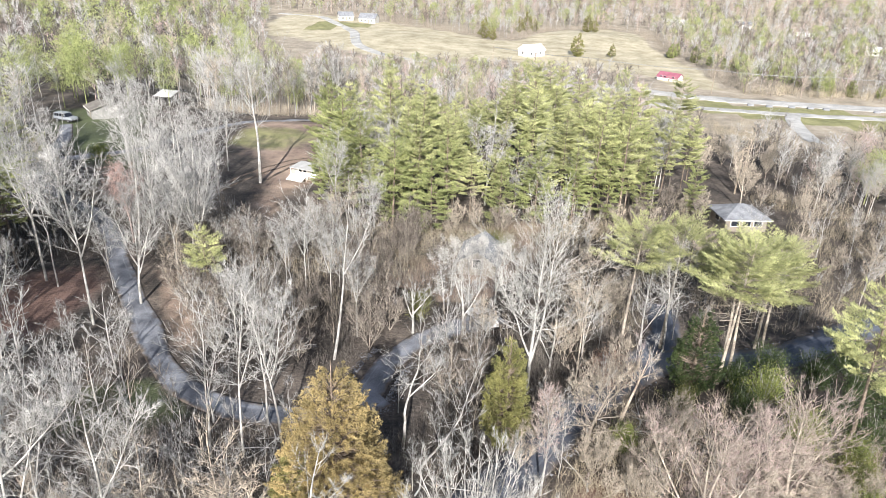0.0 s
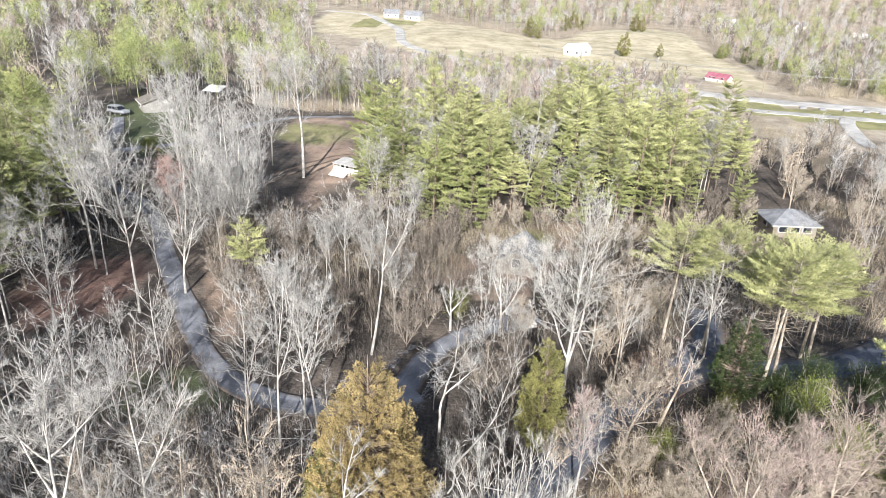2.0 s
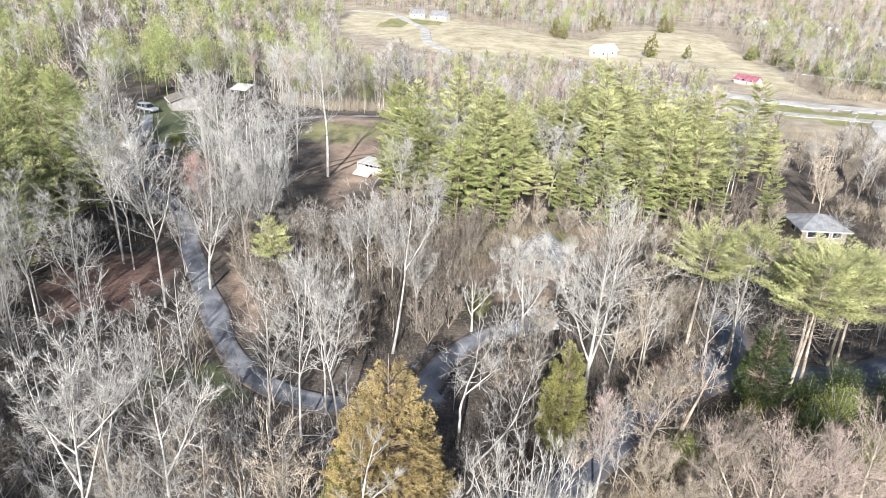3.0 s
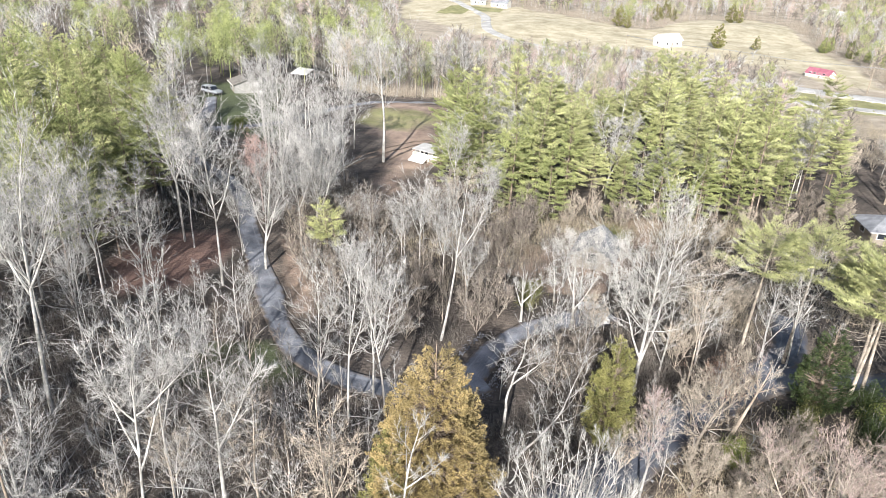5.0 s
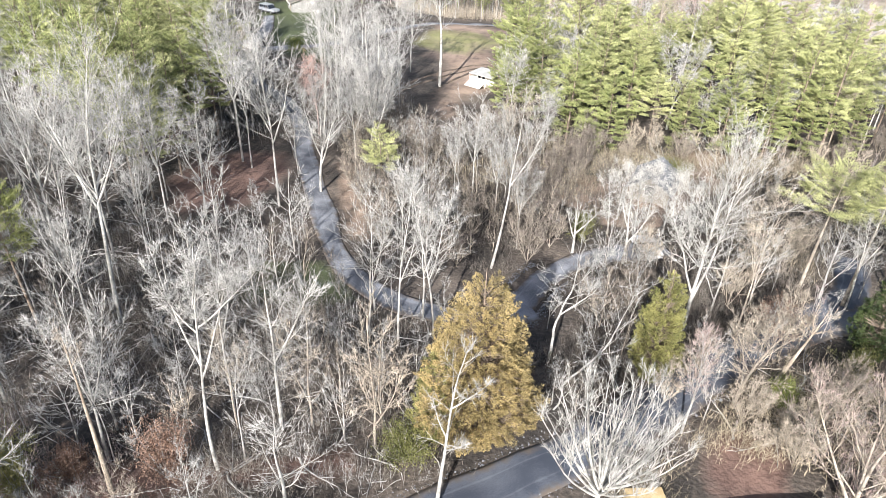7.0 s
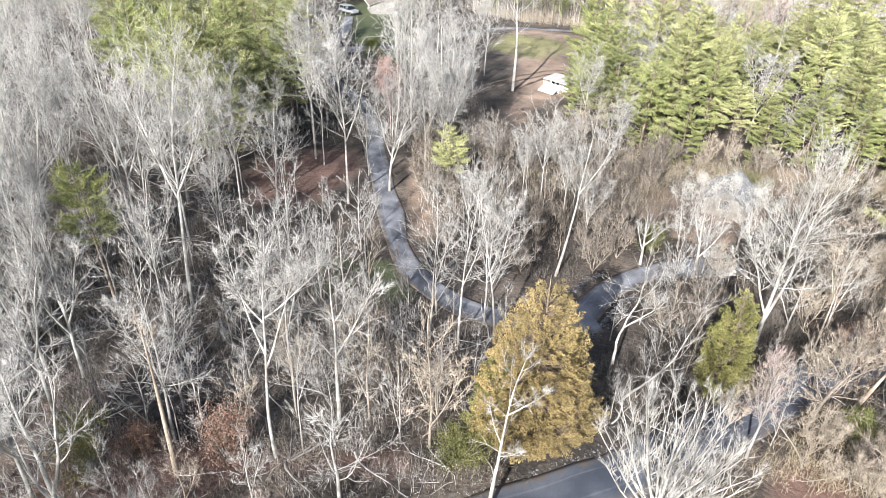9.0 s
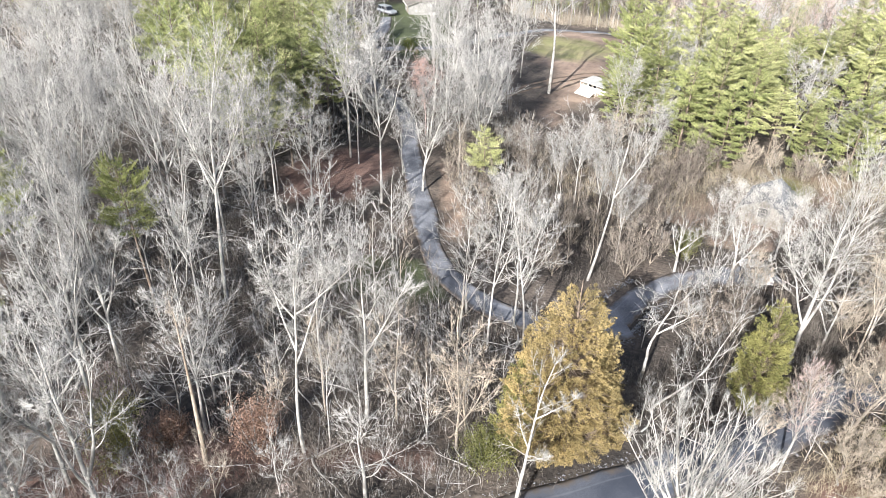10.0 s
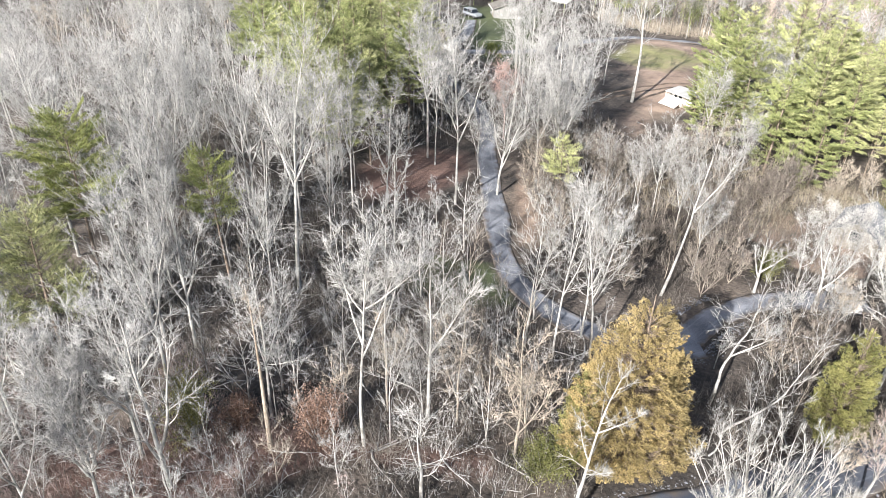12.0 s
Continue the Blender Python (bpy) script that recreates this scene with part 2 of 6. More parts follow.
def spikes(segs):
    """Three-sided spikes that end in a point."""
    s = np.array([(*a, *b, r) for a, b, r in segs], float).reshape(-1, 7)
    p, q, r = s[:, 0:3], s[:, 3:6], s[:, 6]
    d = q - p
    d /= np.linalg.norm(d, axis=1)[:, None] + 1e-9
    helper = np.where(np.abs(d[:, 2:3]) < 0.9, [[0, 0, 1.0]], [[1.0, 0, 0]])
    u = np.cross(d, helper)
    u /= np.linalg.norm(u, axis=1)[:, None] + 1e-9
    w = np.cross(d, u)
    c = [p + u * r[:, None], p + (-0.5 * u + 0.87 * w) * r[:, None], p + (-0.5 * u - 0.87 * w) * r[:, None], q]
    v = np.stack(c, 1).reshape(-1, 3)
    t = np.array([(0, 1, 3), (1, 2, 3), (2, 0, 3)])
    f = (np.arange(len(s)) * 4)[:, None, None] + t[None]
    return v, f.reshape(-1, 3)


def blades(centres, ways, length, width, rng):
    """Leaf sprays: one slim triangle each, rooted at a centre and pointing along its way."""
    c, d = np.asarray(centres, float), np.asarray(ways, float)
    d = d / (np.linalg.norm(d, axis=1)[:, None] + 1e-9)
    side = np.cross(d, rng.normal(size=d.shape))
    side /= np.linalg.norm(side, axis=1)[:, None] + 1e-9
    k = rng.uniform(0.6, 1.3, (len(c), 1))
    v = np.stack([c - side * width * k / 2, c + side * width * k / 2, c + d * length * k], 1).reshape(-1, 3)
    return v, np.arange(len(c) * 3).reshape(-1, 3)


def joined(*pieces):
    vs, fs, n = [], [], 0
    for v, f in pieces:
        vs.append(v)
        fs.append(f + n)
        n += len(v)
    return np.concatenate(vs), np.concatenate(fs)


def scattered(base, places):
    """One template set down at many places: rows of x, y, z, turn, scale, stretch."""
    v, f = base
    p = np.asarray(places, float)
    c, s = np.cos(p[:, 3]), np.sin(p[:, 3])
    x = (v[None, :, 0] * c[:, None] - v[None, :, 1] * s[:, None]) * p[:, 4:5] + p[:, 0:1]
    y = (v[None, :, 0] * s[:, None] + v[None, :, 1] * c[:, None]) * p[:, 4:5] + p[:, 1:2]
    z = v[None, :, 2] * p[:, 4:5] * p[:, 5:6] + p[:, 2:3]
    out = np.stack([x, y, z], 2).reshape(-1, 3)
    return out, (f[None] + (np.arange(len(p)) * len(v))[:, None, None]).reshape(-1, 3)


# ---- the lie of the land ----
def smooth(a, b, x):
    t = np.clip((np.asarray(x, float) - a) / (b - a), 0, 1)
    return t * t * (3 - 2 * t)


def land(x, y):
    """Height of the ground: a level bench near the lane, a valley floor 18 m lower, wooded hills beyond."""
    x, y = np.asarray(x, float), np.asarray(y, float)
    far = np.hypot(x, y)
    z = 0.12 * np.sin(x * 0.31 + 1) * np.sin(y * 0.23) + 0.07 * np.sin(x * 0.9 + y * 0.7)
    z = z - 18 * smooth(140, 270, far) * smooth(-0.50, -0.25, x / np.maximum(y, 1))
    for mx, my, wide, high in ((-20, 440, 45, 2.6), (95, 470, 38, 4.0), (60, 400, 30, 1.6), (-85, 520, 40, 3.0)):
        z = z + high * np.exp(-((x - mx) ** 2 + (y - my) ** 2) / wide ** 2)
    z = z + smooth(560, 1300, far) * (100 + 14 * np.sin(x * 0.006 + 2) + 8 * np.sin(y * 0.011))
    z = z + smooth(1300, 2600, far) * 60
    return z


def inside(x, y, polygon):
    """Which points lie within a polygon."""
    x, y = np.asarray(x, float), np.asarray(y, float)
    hit = np.zeros(np.broadcast(x, y).shape, bool)
    k = len(polygon)
    for i in range(k):
        (ax, ay), (bx, by) = polygon[i], polygon[(i + 1) % k]
        cross = (ay > y) != (by > y)
        hit ^= cross & (x < (bx - ax) * (y - ay) / (by - ay + 1e-9) + ax)
    return hit


def near_line(x, y, line):
    """Distance of points from a broken line."""
    x, y = np.asarray(x, float), np.asarray(y, float)
    best = np.full(np.broadcast(x, y).shape, 1e9)
    for (ax, ay), (bx, by) in zip(line[:-1], line[1:]):
        dx, dy = bx - ax, by - ay
        t = np.clip(((x - ax) * dx + (y - ay) * dy) / (dx * dx + dy * dy + 1e-9), 0, 1)
        best = np.minimum(best, np.hypot(x - ax - t * dx, y - ay - t * dy))
    return best


def patch(x, y, polygon, wide):
    """1 within a polygon, 0 outside, over a border that wide."""
    d = near_line(x, y, polygon + polygon[:1])
    return np.clip(0.5 + np.where(inside(x, y, polygon), d, -d) / wide, 0, 1)


def curve_through(points, step=1.0):
    """Catmull-Rom line through the points."""
    p = [np.array(q, float) for q in points]
    p = [2 * p[0] - p[1]] + p + [2 * p[-1] - p[-2]]
    out = []
    for a, b, c, d in zip(p[:-3], p[1:-2], p[2:-1], p[3:]):
        n = max(2, int(np.linalg.norm(c - b) / step))
        for i in range(n):
            t = i / n
            out.append(0.5 * (2 * b + (c - a) * t + (2 * a - 5 * b + 4 * c - d) * t * t + (3 * b - a - 3 * c + d) * t ** 3))
    out.append(p[-2])
    return [tuple(q) for q in out]


LANE = curve_through([(-14, 20), (-8, 26.5), (-2.7, 31.8), (0.9, 35.5), (5.0, 40.1), (11, 48), (15.5, 53), (20.5, 57.5), (27, 58.6), (34, 59.5), (41, 63.2), (52, 70), (70, 78)])
SPUR = curve_through([(18, 55.5), (21.5, 60), (24, 64.5), (25, 70)])
DRIVE = curve_through([(-79, 139), (-74, 128), (-70, 114), (-62, 101), (-50, 91), (-43.5, 82.5), (-40, 76), (-33.6, 66.2), (-28, 57.3), (-23.6, 51.4), (-19.4, 48.8), (-15, 47.5), (-9, 47.8), (-5, 50.5)])
TURN = curve_through([(-7, 48.5), (-6.2, 52), (-4.8, 56.5), (-1.5, 60.5), (2.5, 63.5), (6, 66)])
YARD_TRACK = curve_through([(-70, 114), (-58, 124), (-50, 140), (-45, 149), (-38, 154), (-28, 155), (-16, 154)])
HIGHWAY = curve_through([(-15, 345), (45, 318), (103, 291), (137, 284), (174, 280), (253, 274), (387, 277)], 5)
LOW_ROAD = curve_through([(68, 277), (104, 268), (137, 263), (167, 261), (223, 257), (357, 256)], 5)
BRANCH = curve_through([(131, 263), (126, 252), (121, 232), (114, 209)], 3)
FARM_ROAD = curve_through([(-180, 581), (-113, 553), (-85, 503), (-65, 464), (-58, 424), (-51, 397), (-30, 367), (0, 351), (30, 330)], 5)
CLEARING = [(-52, 61), (-47, 56), (-41, 56), (-38, 60), (-38, 69), (-41, 75), (-47, 73), (-52, 68)]
YARD = [(-46, 150), (-44, 136), (-39, 122), (-33, 108), (-30, 92), (-25, 92), (-20, 106), (-21, 118), (-24, 130), (-23, 146), (-26, 154), (-40, 154)]
TYRE_TRACKS = [curve_through([(-41, 92), (-37, 104), (-33, 114), (-28, 121), (-20, 125)]), curve_through([(-39.4, 92), (-35.4, 104), (-31.4, 113), (-27, 119.4), (-20, 123)]), curve_through([(-30, 109), (-28, 116), (-25.5, 121)])]
YARD_LAWN = [(-46, 129), (-36, 125), (-27, 127), (-24, 138), (-31, 147), (-45, 145)]
UPPER_YARD = [(-89, 151), (-82, 136), (-70, 120), (-55, 108), (-50, 114), (-62, 140), (-68, 160), (-76, 160)]
MEADOW = [(-127, 493), (-112, 432), (-88, 421), (-57, 384), (-34, 362), (-5, 366), (26, 372), (44, 355), (67, 355), (92, 346), (102, 312), (120, 309), (128, 364), (123, 400), (122, 436), (132, 514), (118, 542), (90, 528), (65, 502), (39, 446), (16, 456), (-15, 497), (-53, 522), (-90, 548), (-129, 575)]
ROADSIDE = [(59, 306), (104, 282), (164, 271), (297, 265), (297, 235), (164, 238), (128, 247), (98, 262)]

LEAFY_BANK = [(-36, 10), (-27, 16), (-22, 24), (-12, 28), (-14, 31), (-24, 27), (-34, 22), (-42, 14)]
BANK = [(-36.7, 77), (-29.5, 75), (-24, 63), (-23.2, 55.5), (-26.5, 57), (-32, 67)]
SLOPE = [(-5, 69), (0, 79), (3, 88), (8, 95), (17, 95), (11, 85), (0.6, 70)]
BARE_PATCH = [(8.5, 34), (9, 40), (12.9, 42.3), (15.5, 40), (15, 35.5), (12, 33)]
MEADOW_SEEN = [(x, y + 14 if y < 374 and x < 100 else y) for x, y in MEADOW]
HIGHWAY_SEEN = [p for p in HIGHWAY if p[0] > 92]
LOW_SEEN = [p for p in LOW_ROAD if p[0] > 92]
FARM_SEEN = [p for p in FARM_ROAD if p[1] > 378]
OPEN = [(CLEARING, 0.78), (YARD, 0.99), (UPPER_YARD, 0.97), (MEADOW_SEEN, 1.0), (ROADSIDE, 1.0)]


def axis(lo, fine_lo, fine_hi, hi, step):
    mid = np.arange(fine_lo, fine_hi, step)
    out = [mid]
    right, left, k = [fine_hi], [fine_lo - step], step
    while right[-1] < hi:
        k *= 1.055
        right.append(right[-1] + k)
    k = step
    while left[-1] > lo:
        k *= 1.055
        left.append(left[-1] - k)
    return np.concatenate([left[::-1], mid, right])


def build_ground():
    xs, ys = axis(-2600, -105, 125, 2600, 1.4), axis(-1200, 8, 150, 3200, 1.4)
    gx, gy = np.meshgrid(xs, ys)
    z = land(gx, gy)
    v = np.stack([gx, gy, z], 2).reshape(-1, 3)
    w, h = len(xs), len(ys)
    i = (np.arange(h - 1)[:, None] * w + np.arange(w - 1)[None]).ravel()
    tris = np.concatenate([np.stack([i, i + 1, i + w + 1], 1), np.stack([i, i + w + 1, i + w], 1)])
    me = tri_mesh("ground", v, tris, ground_material())
    x, y = v[:, 0], v[:, 1]
    far = np.hypot(x, y)
    masks = {"meadow": np.maximum(patch(x, y, MEADOW, 10), (far > 620) & (np.sin(x * 0.021) * np.sin(y * 0.017 + 1) > 0.75)),
             "lawn": np.maximum(np.maximum(0.62 * patch(x, y, YARD_LAWN, 8), inside(x, y, ROADSIDE)), inside(x, y, [(-92, 512), (-54, 512), (-60, 476), (-98, 472)])),
             "far_sun_haze": (0.38 + 0.3 * smooth(-0.5, -0.2, x / np.maximum(y, 1))) * smooth(135, 230, far),
             "red": np.maximum(0.9 * patch(x, y, CLEARING, 8), 0.75 * np.maximum(patch(x, y, LEAFY_BANK, 5), patch(x, y, BARE_PATCH, 3))),
             "clay": np.maximum(np.maximum(0.7 * patch(x, y, YARD, 12), 0.7 * np.maximum(patch(x, y, BANK, 5), patch(x, y, SLOPE, 5))), 0.8 * (near_line(x, y, [(-10, 80), (2, 74), (8, 84)]) < 5)),
             # Upper yard: lawn with tree shade put into its dark green; second patch: moss.
             "shaded_lawn_moss": np.maximum(0.8 * patch(x, y, UPPER_YARD, 8), 0.8 * patch(x, y, [(-34, 42), (-24, 44), (-20, 47), (-26, 52), (-34, 50)], 4))}
    for key, value in masks.items():
        a = me.attributes.new(key, "FLOAT", "POINT")
        a.data.foreach_set("value", np.asarray(value, np.float32))
    tagged(new("ground", me), "leaf-littered valley floor with straw meadows and wooded hills", "ground", kind="structure")


def strip(name, line, width, material, label, lift=0.05, ragged=0.25, seed=1):
    """A road along a line: a crowned strip with ragged edges, standing a little above the ground."""
    rng = np.random.default_rng(seed)
    across = (-1.0, -0.97, -0.8, -0.6, -0.45, -0.25, 0.0, 0.25, 0.45, 0.6, 0.8, 0.97, 1.0)
    verts, faces, edges, tracks = [], [], [], []
    drift = [np.interp(np.arange(len(line)), np.arange(0, len(line) + 6, 6), rng.normal(0, ragged, len(range(0, len(line) + 6, 6)))) for _ in range(2)]
    for k, (x, y) in enumerate(line):
        ax, ay = line[max(k - 1, 0)]
        bx, by = line[min(k + 1, len(line) - 1)]
        d = Vector((bx - ax, by - ay)).normalized()
        wl, wr = (width / 2 + q[k] + rng.normal(0, 0.1 * ragged) for q in drift)
        for a in across:
            s = a * (wl if a < 0 else wr)
            px, py = x + d.y * s, y - d.x * s
            drop = -0.25 if abs(a) == 1 else lift + 0.05 * (1 - a * a) - 0.025 * (abs(abs(a) - 0.45) < 0.1)
            verts.append((px, py, float(land(px, py)) + drop))
            edges.append(abs(a))
            tracks.append(max(0.0, 1 - abs(abs(a) - 0.45) / 0.2))
        if k:
            n = len(across)
            for j in range(n - 1):
                b = (k - 1) * n + j
                faces.append((b, b + n, b + n + 1, b + 1))
    me = mesh_from(name, verts, faces, material, True)
    for key, values in (("edge", edges), ("track", tracks)):
        me.attributes.new(key, "FLOAT", "POINT").data.foreach_set("value", values)
    return tagged(new(name, me), label, "road", kind="structure")


def weather_road(m, litter, worn):
    """Leaves and soil drift in from a road's edges; the wheel tracks are worn paler."""
    t = m.node_tree
    n, link = t.nodes, t.links.new
    b = n["Principled BSDF"]
    colour = b.inputs["Base Color"].links[0].from_socket
    tex = n.new("ShaderNodeTexCoord")
    for key, shade, lo, hi, scale in (("track", worn, 1.2, 2.2, 0.5), ("edge", litter, 1.12, 1.5, 1.1)):
        a = n.new("ShaderNodeAttribute")
        a.attribute_name = key
        noisy = n.new("ShaderNodeTexNoise")
        noisy.inputs["Scale"].default_value, noisy.inputs["Detail"].default_value = scale, 9
        link(tex.outputs["Object"], noisy.inputs["Vector"])
        add = n.new("ShaderNodeMath")
        add.operation = "ADD"
        link(a.outputs["Fac"], add.inputs[0])
        link(noisy.outputs[0], add.inputs[1])
        step = n.new("ShaderNodeMapRange")
        step.inputs[1].default_value, step.inputs[2].default_value = lo, hi
        link(add.outputs[0], step.inputs[0])
        mix = n.new("ShaderNodeMix")
        mix.data_type = "RGBA"
        link(step.outputs[0], mix.inputs["Factor"])
        link(colour, mix.inputs["A"])
        mix.inputs["B"].default_value = (*shade, 1)
        colour = mix.outputs["Result"]
    link(colour, b.inputs["Base Color"])


weather_road(GRAVEL, (0.12, 0.095, 0.075), (0.33, 0.345, 0.38))
weather_road(ASPHALT, (0.11, 0.09, 0.075), (0.20, 0.215, 0.245))
build_ground()
strip("road_lane", LANE, 4.2, ASPHALT, "worn grey asphalt lane with loose stone along its edges", 0.06, 0.15, 2)
strip("road_spur", SPUR, 4.0, ASPHALT, "short worn asphalt spur off the lane", 0.045, 0.2, 3)
strip("road_drive", DRIVE, 2.8, GRAVEL, "long pale gravel drive winding through bare woods", 0.05, 0.16, 4)
strip("road_turnaround", TURN, 3.4, GRAVEL, "pale gravel turnaround beside the hidden house", 0.065, 0.4, 5)
strip("road_yard_track", YARD_TRACK, 3.0, GRAVEL, "pale gravel track past the upper yard", 0.07, 0.35, 6)
# The third strip is single and starts at the lone pole tree's foot.
for track in TYRE_TRACKS:
    strip("tyre_track", track, 0.55, SOIL, "dark rutted tyre track across the clay yard", 0.03, 0.08, 11)
strip("road_highway", HIGHWAY, 11, CONCRETE, "sunlit pale highway across the valley", 0.12, 0.2, 7)
strip("road_low", LOW_ROAD, 6.5, CONCRETE, "narrow grey valley road", 0.1, 0.15, 8)
strip("road_branch", BRANCH, 5.5, CONCRETE, "pale side road branching into the trees", 0.15, 0.15, 9)
strip("road_farm", FARM_ROAD, 6.0, CONCRETE, "pale farm road curving through the meadow", 0.12, 0.2, 10)


# ---- trees ----
UP = np.array((0, 0, 1.0))


def unit(v):
    return v / (np.linalg.norm(v) + 1e-9)


def swerve(d, angle, rng):
    """A way at about that angle (radians) from d."""
    side = unit(np.cross(d, rng.normal(size=3)))
    return unit(d * math.cos(angle) + side * math.sin(angle))


def shoot(wood, twigs, p, d, length, r, level, rng, habit):
    """One bough with its side shoots and twigs, set alternately. habit: side shoots a step, twigs a step, rise, wander."""
    kids, sprays, rise, wander = habit
    n = 6 if level == 1 else 2
    tip = max(r * 0.3, 0.009)
    flank = unit(np.cross(d, UP + rng.normal(0, 0.3, 3)))
    for i in range(n):
        u = (i + 1) / n
        d = unit(d + rng.normal(0, wander * (1.0 if level == 1 else 1.4), 3) + UP * rise * 0.4)
        q = p + d * length / n
        e = r + (tip - r) / (n - i)
        wood.append((p, q, r, e, level))
        if level == 1:
            if u > 0.2:
                for _ in range(rng.poisson(kids)):
                    flank = -flank
                    side = unit(flank + rng.normal(0, 0.55, 3))
                    a = rng.normal(0.78, 0.14)
                    start = p + (q - p) * rng.random()
                    shoot(wood, twigs, start, unit(d * math.cos(a) + side * math.sin(a) + UP * 0.06), length * rng.uniform(0.26, 0.5) * (1.15 - 0.6 * u), max(e * 0.58, 0.0125), 2, rng, habit)
        else:
            for _ in range(rng.poisson(sprays)):
                way = swerve(d, rng.normal(0.65, 0.2), rng)
                start = p + (q - p) * rng.random()
                twigs.append((start, start + unit(way + UP * 0.07) * rng.uniform(0.45, 1.0) * max(length * 0.62, 0.55), 0.0115))
        p, r = q, e
    if level == 1:
        for _ in range(3):
            shoot(wood, twigs, p, swerve(d, rng.uniform(0.15, 0.5), rng), length * rng.uniform(0.2, 0.34), max(r, 0.012), 2, rng, habit)
    else:
        for _ in range(2):
            twigs.append((p, p + swerve(d, rng.uniform(0.1, 0.4), rng) * max(length * 0.45, 0.4), 0.0105))


def bare_tree(seed, height, clear=0.4, spread=0.26, radius=0.17, limbs=15, angle=0.75, rise=0.16, forks=(), lean=(0, 0), twig=1.0, wander=0.13, crook=0.022):
    """Wood and twigs of a leafless tree: boughs leave a tapering trunk from clear * height upwards; forks are extra stems (height share, way, size)."""
    rng = np.random.default_rng(seed)
    wood, twigs = [], []
    habit = (1.45 * twig, 1.35 * twig, rise, wander)
    first = unit(np.array((lean[0], lean[1], 1.0)))
    stems = [(None, first, height, radius, clear)]
    for share, way, size in forks:
        stems.append((share, unit(np.array(way, float)), height * size, radius * min(0.72, 0.25 + 0.65 * size), 0.22))
    spine = [np.zeros(3)]
    for share, d, size, r, bare in stems:
        n = 14
        if share is None:
            p = spine[0]
        else:
            k = min(share * n, n - 1)
            p = spine[int(k)] + (spine[int(k) + 1] - spine[int(k)]) * (k % 1)
        aim, r0, a = d.copy(), r, rng.uniform(0, 6.28)
        for i in range(n):
            loose = crook * (1.0 if (i + 1) / n < bare else 2.0)
            d = unit(d + rng.normal(0, loose, 3) + 0.08 * (aim - d) + UP * (0.02 if share is None else 0.07))
            q = p + d * size / n
            e = max(r0 * (1 - 0.86 * ((i + 1) / n) ** 0.9), 0.022)
            wood.append((p, q, r, e, 0))
            if share is None:
                spine.append(q)
            here = (i + 1) / n
            if here > bare:
                rest = (here - bare) / (1 - bare)
                for _ in range(rng.poisson(limbs / (n * (1 - bare)))):
                    a += 2.4 + rng.normal(0, 0.5)
                    tilt = angle * (1.15 - 0.5 * rest) * rng.uniform(0.8, 1.2)
                    way = np.array((math.cos(a) * math.sin(tilt), math.sin(a) * math.sin(tilt), math.cos(tilt)))
                    long = size * spread * (0.42 + 0.85 * math.sin(math.pi * (0.2 + 0.76 * rest))) * rng.uniform(0.65, 1.25)
                    shoot(wood, twigs, q, way, long, min(max(e * 0.46, 0.021), 0.016 * long + 0.012), 1, rng, habit)
            p, r = q, e
        for _ in range(3):
            shoot(wood, twigs, p, swerve(d, 0.3, rng), size * 0.1, 0.012, 2, rng, habit)
    return wood, twigs


def tree_meshes(name, wood, twigs, bark, twig_mat, thin=1.0):
    thick = [s[:4] for s in wood if s[4] == 0]
    mid = [s[:4] for s in wood if s[4] == 1]
    fine = [s[:4] for s in wood if s[4] >= 2]
    trunk = tri_mesh(name + "_trunk", *joined(tubes(thick, 8), tubes(mid, 4), tubes(fine, 3)), bark)
    trunk.polygons.foreach_set("use_smooth", [True] * len(trunk.polygons))
    return trunk, tri_mesh(name + "_crown", *spikes([(a, b, r * thin) for a, b, r in twigs]), twig_mat)


def set_down(ob, places):
    """Sets a tree down at its places, rows of (x, y, scale, turn): itself at the first, copies at the rest."""
    for k, (x, y, s, a) in enumerate(places):
        m = pose(x, y, float(land(x, y)) - 0.05, 0, 0, a) @ Matrix.Scale(s, 4)
        if k == 0:
            ob.matrix_basis = m
        else:
            copy_thing(ob, m)


def plant(name, meshes, label, category="tree", group="", leaf_label=""):
    ob = thing(name, Matrix(), label, category, group)
    part("trunk", meshes[0], ob)
    part("crown", meshes[1], ob)
    for extra in meshes[2:]:
        part("foliage", extra, ob, leaf_label)
    return ob


